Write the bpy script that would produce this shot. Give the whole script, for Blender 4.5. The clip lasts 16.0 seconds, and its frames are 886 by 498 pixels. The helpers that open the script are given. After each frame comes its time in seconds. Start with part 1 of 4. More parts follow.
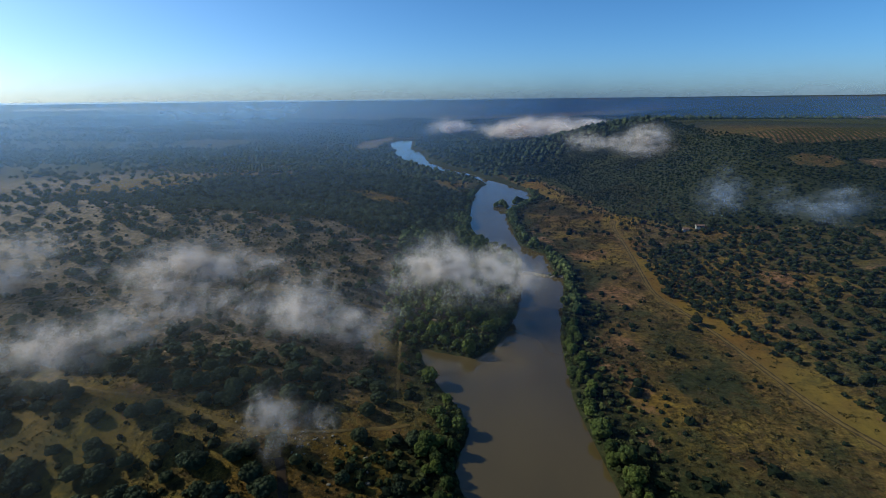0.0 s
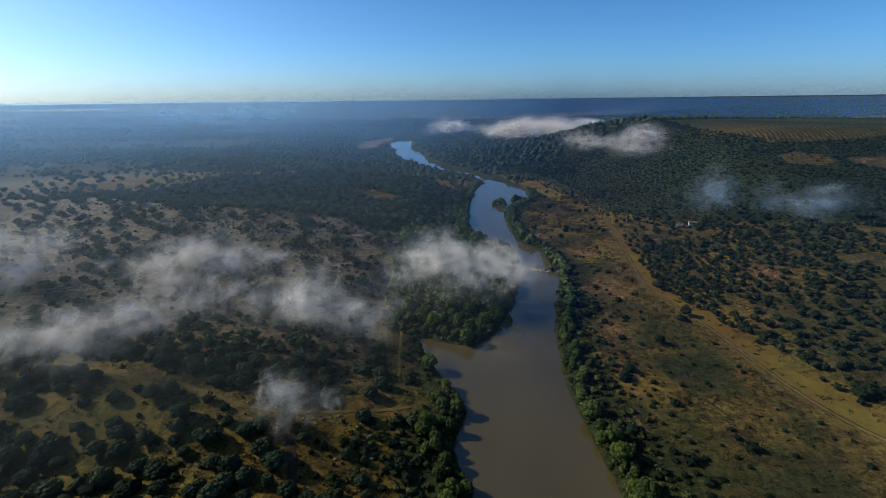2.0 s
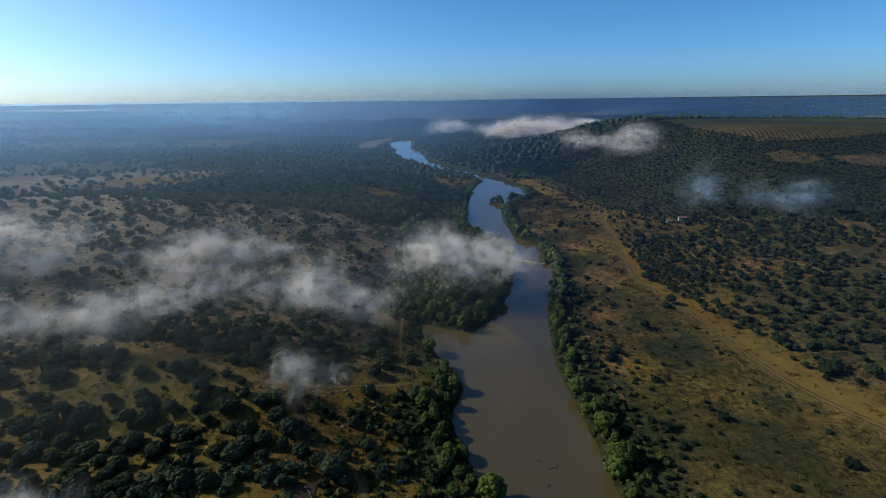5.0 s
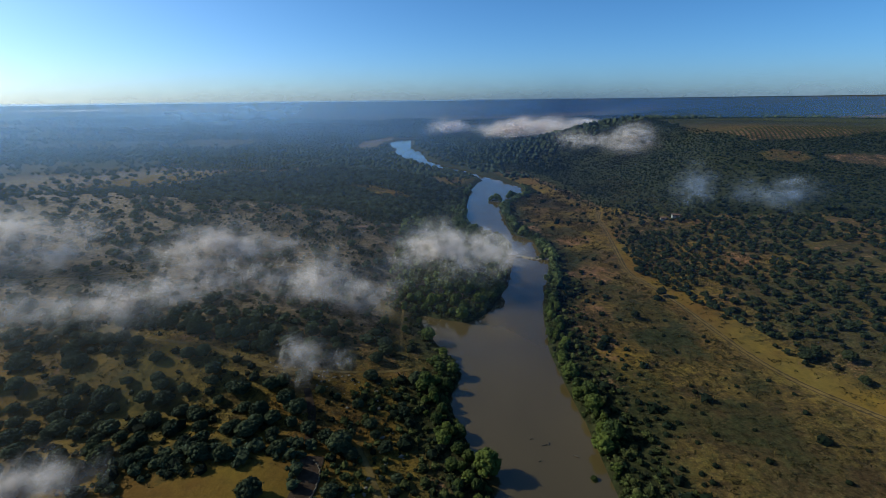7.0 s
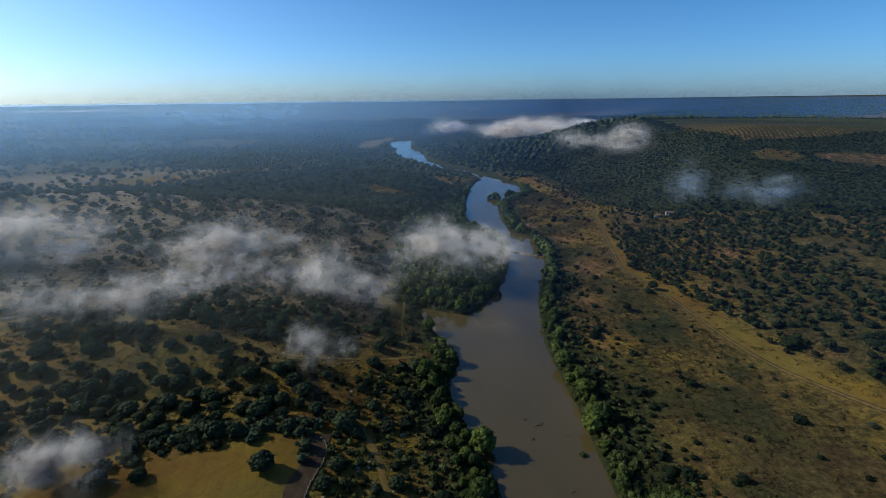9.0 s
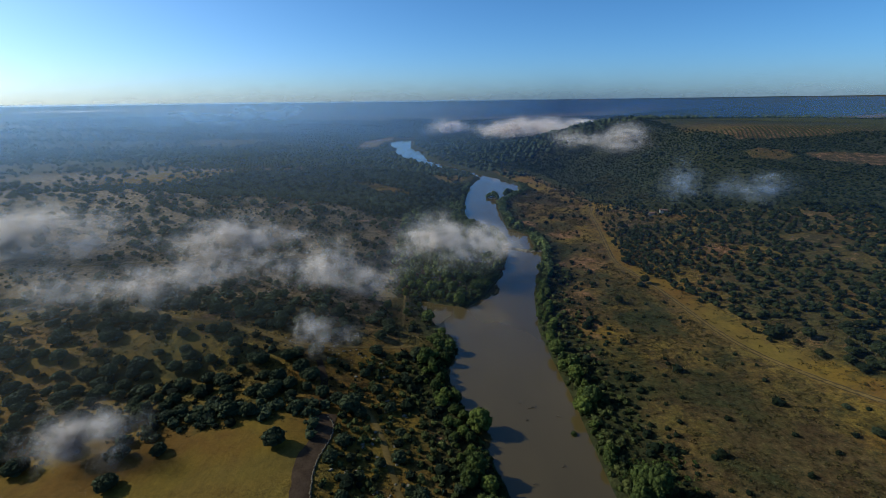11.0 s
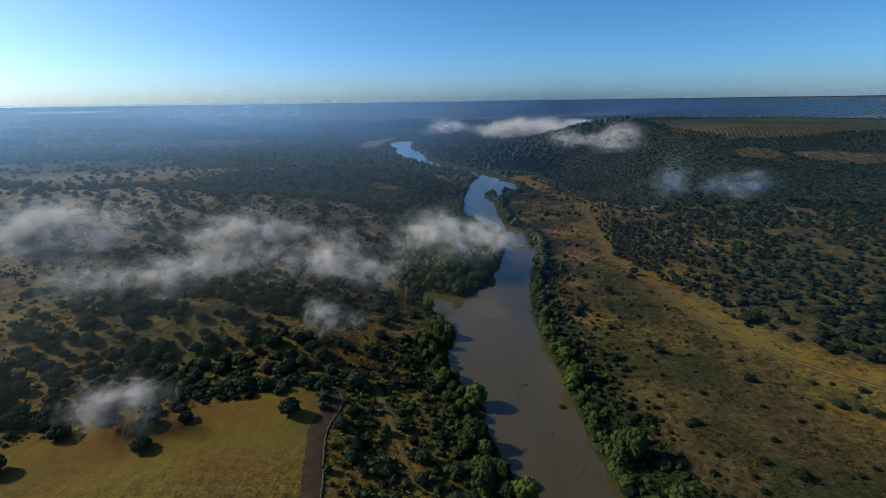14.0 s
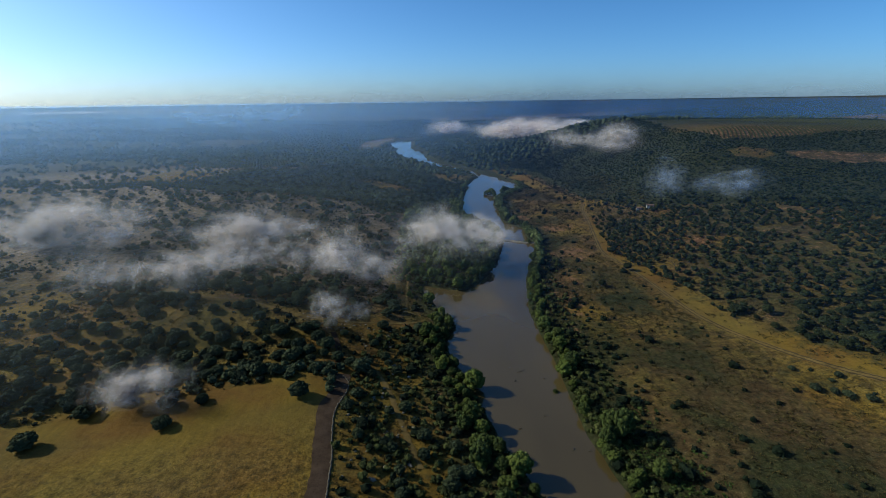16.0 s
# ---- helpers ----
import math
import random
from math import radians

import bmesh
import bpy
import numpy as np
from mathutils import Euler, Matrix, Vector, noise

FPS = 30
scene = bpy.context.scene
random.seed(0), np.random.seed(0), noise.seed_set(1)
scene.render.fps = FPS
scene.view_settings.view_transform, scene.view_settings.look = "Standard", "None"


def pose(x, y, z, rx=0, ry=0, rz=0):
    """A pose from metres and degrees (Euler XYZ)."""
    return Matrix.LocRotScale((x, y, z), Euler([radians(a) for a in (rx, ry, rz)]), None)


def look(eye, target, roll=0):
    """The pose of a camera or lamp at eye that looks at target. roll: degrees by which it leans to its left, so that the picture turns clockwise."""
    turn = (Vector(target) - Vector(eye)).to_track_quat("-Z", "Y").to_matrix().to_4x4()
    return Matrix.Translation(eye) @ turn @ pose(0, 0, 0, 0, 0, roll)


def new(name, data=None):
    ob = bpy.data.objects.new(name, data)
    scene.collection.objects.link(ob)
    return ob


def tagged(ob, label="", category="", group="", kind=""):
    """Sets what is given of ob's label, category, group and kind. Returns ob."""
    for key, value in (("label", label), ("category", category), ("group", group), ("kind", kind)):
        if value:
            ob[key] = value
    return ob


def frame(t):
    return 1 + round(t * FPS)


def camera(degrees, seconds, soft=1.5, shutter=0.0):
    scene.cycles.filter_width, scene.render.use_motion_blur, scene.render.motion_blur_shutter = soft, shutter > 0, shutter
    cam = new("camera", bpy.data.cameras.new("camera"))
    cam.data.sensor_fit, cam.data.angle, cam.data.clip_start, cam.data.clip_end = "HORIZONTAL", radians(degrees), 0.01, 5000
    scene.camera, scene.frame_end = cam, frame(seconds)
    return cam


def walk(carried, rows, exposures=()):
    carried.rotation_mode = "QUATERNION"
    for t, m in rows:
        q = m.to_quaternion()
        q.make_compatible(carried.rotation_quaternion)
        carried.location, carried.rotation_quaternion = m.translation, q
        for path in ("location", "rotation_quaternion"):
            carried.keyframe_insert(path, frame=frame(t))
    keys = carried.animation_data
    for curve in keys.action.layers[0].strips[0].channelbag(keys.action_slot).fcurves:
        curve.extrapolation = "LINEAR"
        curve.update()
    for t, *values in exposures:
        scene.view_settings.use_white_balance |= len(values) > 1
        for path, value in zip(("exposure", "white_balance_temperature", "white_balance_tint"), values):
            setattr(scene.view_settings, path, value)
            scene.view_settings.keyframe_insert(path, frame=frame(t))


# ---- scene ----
# ---------------------------------------------------------------- camera
cam = camera(88.6, 16.0, 0.6)
ROWS = [
    # seconds, east, north, height, yaw, pitch, roll
    (0.0, -0.967, 0.742, 111.303, 0.631, -18.409, -0.499),
    (2.0, -0.585, -8.840, 111.106, 0.595, -18.384, -0.518),
    (4.0, -0.153, -18.554, 111.004, 0.562, -18.358, -0.537),
    (6.0, 0.293, -28.402, 110.996, 0.534, -18.330, -0.556),
    (8.0, 0.722, -38.383, 111.083, 0.509, -18.301, -0.575),
    (10.0, 1.099, -48.497, 111.264, 0.489, -18.271, -0.594),
    (12.0, 1.391, -58.745, 111.541, 0.473, -18.240, -0.614),
    (14.0, 1.565, -69.125, 111.911, 0.461, -18.207, -0.633),
    (16.0, 1.587, -79.639, 112.377, 0.453, -18.173, -0.652),
]


def heading(x, y, z, yaw, pitch, roll):
    """The camera's pose from its place and its yaw, pitch and roll in degrees."""
    a, p = radians(yaw), radians(pitch)
    way = Vector((-math.sin(a) * math.cos(p), math.cos(a) * math.cos(p), math.sin(p)))
    eye = Vector((x, y, z))
    return look(eye, eye + way, roll)


walk(cam, [(t, heading(*row)) for t, *row in ROWS], [(0.0, 0.36, 5200, -6), (16.0, 0.36, 5200, -6)])

# ---------------------------------------------------------------- sky, sun
SUN_HEIGHT, SUN_SIDE = 31.0, 76.0   # degrees above the skyline, and west of north (the camera looks north)
world = bpy.data.worlds.new("morning_sky")
scene.world = world
world.use_nodes = True
wn = world.node_tree.nodes
sky = wn.new("ShaderNodeTexSky")
sky.sky_type, sky.sun_disc = "NISHITA", False
sky.sun_elevation, sky.sun_rotation = radians(SUN_HEIGHT), radians(-SUN_SIDE)
sky.altitude, sky.air_density, sky.dust_density, sky.ozone_density = 0, 0.6, 1.15, 3.8
tint = wn.new("ShaderNodeHueSaturation")
tint.inputs["Saturation"].default_value = 1.1
world.node_tree.links.new(sky.outputs[0], tint.inputs["Color"])
world.node_tree.links.new(tint.outputs[0], wn["Background"].inputs[0])
wn["Background"].inputs[1].default_value = 0.102

sun = new("sun", bpy.data.lights.new("sun", "SUN"))
sun.data.energy, sun.data.angle, sun.data.color = 3.9, radians(0.6), (1.0, 0.82, 0.57)
a, e = radians(SUN_SIDE), radians(SUN_HEIGHT)
sun.matrix_world = look(Vector((-math.sin(a) * math.cos(e), math.cos(a) * math.cos(e), math.sin(e))) * 500, (0, 0, 0))

# ---------------------------------------------------------------- the lie of the land
LEFT_BANK = [(50, -200), (47, -120), (42, -40), (36, 0), (29, 25), (20, 47), (14, 68), (4, 100), (0, 115), (6, 132), (3, 143),
             (-5, 157), (-14, 180), (-15, 191), (-6, 185), (12, 179), (22, 191), (32, 214), (41, 244), (48, 275), (50, 304),
             (44, 322), (30, 346), (18, 375), (20, 422), (28, 526), (45, 598), (52, 606), (46, 645), (18, 701), (-26, 748),
             (-52, 812), (-84, 877), (-117, 990), (-113, 1050), (-132, 1078), (-149, 1197), (-130, 1345)]
RIGHT_BANK = [(82, -200), (78, -120), (70, -40), (62, 0), (56, 25), (51, 52), (50, 104), (48, 150), (54, 196), (68, 248),
              (74, 272), (71, 292), (72, 320), (56, 345), (57, 400), (57, 443), (78, 478), (100, 510), (97, 560), (76, 617),
              (58, 645), (40, 690), (16, 738), (-14, 790), (-40, 865), (-52, 992), (-84, 1071), (-96, 1262), (-84, 1345)]
HILL_FOOT = [(-60, 1400), (-20, 1000), (15, 850), (62, 730), (112, 630), (142, 500), (150, 410), (185, 345), (260, 300),
             (430, 255), (800, 150), (3000, -500)]


def to_line(x, y, line):
    """Distance to an open line, and the side: positive on its left as it runs."""
    best, side = np.full(x.shape, 1e12), np.zeros(x.shape)
    for (ax, ay), (bx, by) in zip(line, line[1:]):
        ux, uy = bx - ax, by - ay
        k = np.clip(((x - ax) * ux + (y - ay) * uy) / (ux * ux + uy * uy), 0, 1)
        dx, dy = x - ax - k * ux, y - ay - k * uy
        d2 = dx * dx + dy * dy
        near = d2 < best
        best = np.where(near, d2, best)
        side = np.where(near, ux * (y - ay) - uy * (x - ax), side)
    return np.sqrt(best), side


def inside(x, y, ring):
    """Whether points lie in a closed ring."""
    hit = np.zeros(x.shape, bool)
    for (ax, ay), (bx, by) in zip(ring, ring[1:] + ring[:1]):
        if ay != by:
            hit ^= ((ay > y) != (by > y)) & (x < (bx - ax) * (y - ay) / (by - ay) + ax)
    return hit


def ramp(a, b, v):
    k = np.clip((v - a) / (b - a), 0, 1)
    return k * k * (3 - 2 * k)


def bump2(x, y, cx, cy, rx, ry):
    return np.exp(-((x - cx) / rx) ** 2 - ((y - cy) / ry) ** 2)


def lattice(ix, iy, seed):
    n = (ix.astype(np.int64) * 374761393 + iy.astype(np.int64) * 668265263 + seed * 974634777) & 0x7FFFFFFF
    n = ((n ^ (n >> 13)) * 1274126177) & 0x7FFFFFFF
    return ((n ^ (n >> 16)) & 0xFFFF) / 65535.0


def cloud(x, y, size, seed=0, octaves=3):
    """Smooth value noise from 0 to 1 with features of about that size."""
    total, weight, amp = 0.0, 0.0, 1.0
    for o in range(octaves):
        u, v = x / size + 17.3 * o, y / size - 9.1 * o
        iu, iv = np.floor(u), np.floor(v)
        fu, fv = u - iu, v - iv
        fu, fv = fu * fu * (3 - 2 * fu), fv * fv * (3 - 2 * fv)
        a = lattice(iu, iv, seed + o) * (1 - fu) + lattice(iu + 1, iv, seed + o) * fu
        b = lattice(iu, iv + 1, seed + o) * (1 - fu) + lattice(iu + 1, iv + 1, seed + o) * fu
        total, weight, amp, size = total + amp * (a * (1 - fv) + b * fv), weight + amp, amp * 0.5, size * 0.5
    return total / weight


RIVER = LEFT_BANK + RIGHT_BANK[::-1]
ISLETS = [(57, 478, 7, 9), (67, 452, 5, 5), (76, 492, 10, 6)]


def river_side(x, y):
    """Distance outside the water (negative in it), and distances to the left and right bank lines with their sides."""
    dl, sl = to_line(x, y, LEFT_BANK)
    dr, sr = to_line(x, y, RIGHT_BANK)
    wet = inside(x, y, RIVER)
    d = np.minimum(dl, dr)
    return np.where(wet, -d, d), dl, dr, wet


def relief(x, y):
    """The height of the ground above the river's level."""
    d, dl, dr, wet = river_side(x, y)
    left = dl < dr
    # left of the river: a slope that rises away from it, a tan ridge and a wooded hollow behind
    steep = ramp(290, 330, y) * (1 - ramp(440, 600, y))
    hl = 2.6 + (8.5 - 1.0 * steep) * ramp(8, 70, dl) + 8 * steep * ramp(10, 75, dl) + 0.045 * np.clip(dl - 40, 0, 260)
    crest = 300 + 42 * ramp(-210, -330, x) - 12 * ramp(-140, -60, x)
    hl += 14 * np.exp(-((y - crest) / np.where(y > crest, 45, 85)) ** 2) * ramp(50, 170, dl) * (1 - 0.65 * ramp(-230, -345, x))
    hl -= 7 * bump2(x, y, -300, 420, 330, 42) + 4 * bump2(x, y, -130, 45, 60, 36)
    hl += 6 * bump2(x, y, -105, 130, 45, 30) + 5 * bump2(x, y, -170, 600, 150, 50)
    hl -= 5 * bump2(x, y, -120, 92, 60, 12)
    hl -= 8 * bump2(x, y, -8, 245, 38, 60)
    # right of it: a plain, a grove that rises gently, and a scrubby hill with a plateau
    hr = 2.4 + 1.8 * ramp(5, 40, dr)
    hr += 0.145 * np.clip(x - 122 - 0.05 * np.abs(y - 170), 0, 150) * ramp(60, 130, dr)
    df, sf = to_line(x, y, HILL_FOOT)
    rise = np.where(sf > 0, df, 0)
    top = 47 * (1 - 0.75 * ramp(720, 1250, y)) * (1 - 0.62 * ramp(760, 980, y + 0.25 * x - 90))
    hr += top * ramp(-10, 235, rise) + 0.5 * np.clip(rise, 0, 10)
    near = np.where(left, hl, hr)
    near = np.where(left, np.maximum(near, 2.2), near)
    # rolling country beyond, up to the skyline
    r = np.hypot(x, y)
    skew = np.arctan2(x, np.maximum(y, 1))
    rim = 93 + 24 * np.maximum(skew, 0) + 4 * np.minimum(skew, 0) + 2 * (cloud(skew * 1000, r * 0, 180, 5) - 0.5) * 2
    early = 0.62 * ramp(0.1, -0.7, skew)
    lift = np.clip(ramp(2300, 4300, r) + early * ramp(1100, 3200, r) * (1 - ramp(2300, 4300, r)), 0, 1)
    roll = (16 + 30 * cloud(x, y, 520, 3)) * (1 - lift) + (rim + 22 * (cloud(x, y, 600, 9) - 0.6) * ramp(4300, 3600, r)) * lift
    roll = roll + (36 + 12 * cloud(x, y, 300, 7)) * ramp(0.28, 0.52, skew) * np.exp(-((r - 2150 - 300 * skew) / 330) ** 2) * (1 - 0.6 * lift)
    roll = np.where(r > 4450, roll - (r - 4450) * 0.05, roll)
    far = ramp(700, 1250, r - 0.25 * np.abs(x))
    near = near * (1 - far) + roll * far
    # the bed and the banks
    valley = ramp(0, 260, d) * far + (1 - far)
    near = 2.2 + (near - 2.2) * valley
    low = ramp(560, 640, y) * left
    near = near * (1 - low) + low * np.minimum(near, 1.8 + 0.02 * d + 0.11 * np.clip(d - 110, 0, 400))
    h = np.where(wet, -1.4 * ramp(0, 5, -d), np.minimum(near, 0.15 + 0.55 * d))
    rough = 0.9 * (cloud(x, y, 30, 11) - 0.5) + 0.35 * (cloud(x, y, 7, 12, 2) - 0.5)
    h += np.where(wet, 0, rough * ramp(2, 25, d))
    for cx, cy, rx, ry in ISLETS:
        h = np.maximum(h, -1.2 + 1.9 * np.exp(-((x - cx) / rx) ** 2 - ((y - cy) / ry) ** 2))
    return h


def graded(lo, hi, fine_lo, fine_hi, step, grow):
    """Grid lines, fine in the middle and wider and wider outside."""
    mid = list(np.arange(fine_lo, fine_hi + 0.01, step))
    out, s = [], step
    while mid[-1] < hi:
        s *= grow
        mid.append(min(mid[-1] + s, hi))
    s = step
    while mid[0] > lo:
        s *= grow
        mid.insert(0, max(mid[0] - s, lo))
    return np.array(mid)


GX = graded(-4700, 4700, -230, 300, 2.8, 1.05)
GY = graded(-260, 4700, -130, 430, 2.8, 1.034)
MX, MY = np.meshgrid(GX, GY)
GZ = relief(MX, MY)


def ground_z(x, y):
    """The height of the ground's mesh at points."""
    x, y = np.asarray(x, float), np.asarray(y, float)
    i = np.clip(np.searchsorted(GX, x) - 1, 0, len(GX) - 2)
    j = np.clip(np.searchsorted(GY, y) - 1, 0, len(GY) - 2)
    u, v = np.clip((x - GX[i]) / (GX[i + 1] - GX[i]), 0, 1), np.clip((y - GY[j]) / (GY[j + 1] - GY[j]), 0, 1)
    return (GZ[j, i] * (1 - u) + GZ[j, i + 1] * u) * (1 - v) + (GZ[j + 1, i] * (1 - u) + GZ[j + 1, i + 1] * u) * v

# ---------------------------------------------------------------- materials
class Nodes:
    """A node material, with short ways to add nodes to it."""

    def __init__(self, name, roughness=0.9, specular=0.2):
        self.mat = bpy.data.materials.new(name)
        self.mat.use_nodes = True
        self.tree = self.mat.node_tree
        self.bsdf = self.tree.nodes["Principled BSDF"]
        self.bsdf.inputs["Roughness"].default_value = roughness
        self.bsdf.inputs["Specular IOR Level"].default_value = specular
        self.place = self.add("ShaderNodeTexCoord").outputs["Object"]

    def add(self, kind):
        return self.tree.nodes.new(kind)

    def link(self, a, b):
        if isinstance(a, (int, float)):
            b.default_value = a
        elif isinstance(a, tuple):
            b.default_value = (*a, 1.0)[:4]
        else:
            self.tree.links.new(a, b)

    def noise(self, scale, detail=3.0, rough=0.6, where=None, stretch=None):
        n = self.add("ShaderNodeTexNoise")
        where = where or self.place
        if stretch:
            m = self.add("ShaderNodeMapping")
            m.inputs["Scale"].default_value = stretch
            self.link(where, m.inputs["Vector"])
            where = m.outputs[0]
        self.link(where, n.inputs["Vector"])
        n.inputs["Scale"].default_value, n.inputs["Detail"].default_value, n.inputs["Roughness"].default_value = scale, detail, rough
        return n.outputs["Fac"]

    def span(self, value, lo, hi, a=0.0, b=1.0):
        n = self.add("ShaderNodeMapRange")
        self.link(value, n.inputs["Value"])
        for key, v in zip(("From Min", "From Max", "To Min", "To Max"), (lo, hi, a, b)):
            n.inputs[key].default_value = v
        return n.outputs[0]

    def calc(self, op, a, b):
        n = self.add("ShaderNodeMath")
        n.operation = op
        self.link(a, n.inputs[0]), self.link(b, n.inputs[1])
        return n.outputs[0]

    def mix(self, fac, a, b, blend="MIX"):
        n = self.add("ShaderNodeMix")
        n.data_type, n.blend_type = "RGBA", blend
        self.link(fac, n.inputs[0]), self.link(a, n.inputs[6]), self.link(b, n.inputs[7])
        return n.outputs[2]

    def bump(self, height, distance, strength=0.6):
        n = self.add("ShaderNodeBump")
        n.inputs["Strength"].default_value, n.inputs["Distance"].default_value = strength, distance
        self.link(height, n.inputs["Height"])
        self.link(n.outputs[0], self.bsdf.inputs["Normal"])

    def colour(self, c):
        self.link(c, self.bsdf.inputs["Base Color"])
        return self.mat


def ground_material():
    m = Nodes("dry_pasture_ground", 0.95, 0.1)
    at = m.add("ShaderNodeVertexColor")
    at.layer_name = "cover"
    rgb = m.add("ShaderNodeSeparateColor")
    m.link(at.outputs["Color"], rgb.inputs[0])
    fine, mid, wide = m.noise(0.9, 4, 0.7), m.noise(0.14, 4, 0.65), m.noise(0.03, 3)
    streak = m.noise(0.35, 3, 0.6, stretch=(1.0, 0.25, 1.0))

    def cut(channel, soft=0.22):
        v = m.calc("ADD", channel, m.span(mid, 0.3, 0.7, -0.28, 0.28))
        v = m.calc("ADD", v, m.span(fine, 0.3, 0.7, -0.16, 0.16))
        return m.span(v, 0.5 - soft, 0.5 + soft)

    tan = m.mix(m.span(mid, 0.35, 0.65), (0.036, 0.024, 0.009), (0.095, 0.062, 0.023))
    tan = m.mix(m.span(wide, 0.4, 0.65, 0, 0.55), tan, (0.085, 0.048, 0.019))
    yellow = m.mix(m.span(streak, 0.3, 0.7), (0.118, 0.075, 0.010), (0.165, 0.105, 0.013))
    yellow = m.mix(m.span(wide, 0.42, 0.62, 0, 0.85), yellow, (0.112, 0.056, 0.011))
    yellow = m.mix(m.span(m.noise(0.018, 2, 0.5, stretch=(0.6, 1.4, 1.0)), 0.48, 0.62, 0, 0.4), yellow, (0.095, 0.078, 0.022))
    green = m.mix(m.span(mid, 0.3, 0.7), (0.012, 0.015, 0.005), (0.036, 0.036, 0.012))
    green = m.mix(m.calc("MULTIPLY", m.span(fine, 0.48, 0.66, 0, 0.6), m.span(rgb.outputs[1], 0.8, 1.0, 1, 0.1)), green, (0.075, 0.058, 0.022))
    soil = m.mix(m.span(mid, 0.3, 0.7), (0.10, 0.046, 0.02), (0.18, 0.094, 0.042))
    chalky = m.mix(m.span(mid, 0.35, 0.65), (0.115, 0.082, 0.054), (0.215, 0.158, 0.108))
    tan = m.mix(at.outputs["Alpha"], tan, chalky)
    c = m.mix(cut(rgb.outputs[0]), tan, yellow)
    c = m.mix(cut(rgb.outputs[1]), c, green)
    c = m.mix(cut(rgb.outputs[2], 0.15), c, soil)
    dark = m.span(m.noise(0.55, 5, 0.75), 0.5, 0.64, 0, 0.8)
    dark = m.calc("MULTIPLY", dark, m.span(rgb.outputs[0], 0.6, 0.95, 1, 0.25))
    c = m.mix(dark, c, (0.026, 0.026, 0.011))
    pale = m.span(m.noise(1.7, 3, 0.7), 0.62, 0.72, 0, 0.5)
    pale = m.calc("MULTIPLY", pale, m.calc("MULTIPLY", m.span(rgb.outputs[0], 0.6, 0.95, 1, 0.3), m.span(rgb.outputs[1], 0.3, 0.9, 1, 0)))
    c = m.mix(pale, c, (0.22, 0.165, 0.085))
    # tussocks and blades: light and dark at two sizes, weaker in the mown field
    blade = m.calc("MULTIPLY", m.span(m.noise(0.42, 6, 0.8), 0.36, 0.64, 0.42, 1.5), m.span(m.noise(2.4, 3, 0.7), 0.35, 0.65, 0.75, 1.25))
    blade = m.calc("ADD", m.calc("MULTIPLY", blade, m.span(rgb.outputs[0], 0.75, 0.95, 1.0, 0.2)), m.span(rgb.outputs[0], 0.75, 0.95, 0.0, 0.76))
    grey = m.add("ShaderNodeCombineColor")
    for k in range(3):
        m.link(blade, grey.inputs[k])
    c = m.mix(1.0, c, grey.outputs[0], "MULTIPLY")
    m.bump(m.calc("MULTIPLY", m.calc("ADD", fine, m.span(mid, 0, 1, 0, 2)), m.span(rgb.outputs[0], 0.75, 0.95, 1.0, 0.45)), 0.6, 0.7)
    return m.colour(c)


def leaf_material(name, dark, light, per="object", spread=0.8):
    m = Nodes(name, 0.85, 0.08)
    who = m.add("ShaderNodeObjectInfo").outputs["Random"] if per == "object" else m.add("ShaderNodeNewGeometry").outputs["Random Per Island"]
    isle = m.add("ShaderNodeNewGeometry").outputs["Random Per Island"]
    grain = m.noise(3.2, 4, 0.75)
    k = m.calc("ADD", m.span(who, 0, 1, -0.1, spread * 0.75), m.span(isle, 0, 1, 0, spread * 0.35))
    k = m.calc("ADD", k, m.span(grain, 0.35, 0.65, -0.3, 0.5))
    c = m.mix(m.span(k, 0, 1), dark, light)
    m.bump(grain, 0.5, 1.0)
    m.bsdf.inputs["Subsurface Weight"].default_value = 0.0
    return m.colour(c)


def bark_material():
    m = Nodes("grey_brown_bark", 0.95, 0.1)
    n = m.noise(3.0, 4, 0.7, stretch=(1, 1, 0.25))
    m.bump(n, 0.1)
    return m.colour(m.mix(m.span(n, 0.3, 0.7), (0.07, 0.055, 0.04), (0.19, 0.16, 0.125)))


def water_material():
    m = Nodes("muddy_river_water", 0.06, 0.5)
    m.bsdf.inputs["IOR"].default_value = 1.6
    silt = m.noise(0.02, 3, 0.5, stretch=(1.0, 0.4, 1.0))
    ripple = m.noise(0.8, 3, 0.6, stretch=(1.0, 1.6, 1.0))
    calm = m.noise(0.015, 2, 0.5)
    m.link(m.span(calm, 0.4, 0.6, 0.01, 0.04), m.bsdf.inputs["Roughness"])
    m.bump(ripple, 0.05, 0.06)
    return m.colour(m.mix(m.span(silt, 0.35, 0.65), (0.056, 0.040, 0.015), (0.080, 0.057, 0.022)))


def dirt_material(name, dark, light, grain=0.7):
    m = Nodes(name, 0.95, 0.1)
    mid, fine = m.noise(0.25, 4, 0.65), m.noise(grain * 2, 4, 0.7)
    c = m.mix(m.span(mid, 0.35, 0.65), dark, light)
    c = m.mix(m.span(fine, 0.5, 0.7, 0, 0.5), c, tuple(0.6 * v for v in dark))
    m.bump(fine, 0.15)
    return m.colour(c)


scene.cycles.transparent_max_bounces = 96


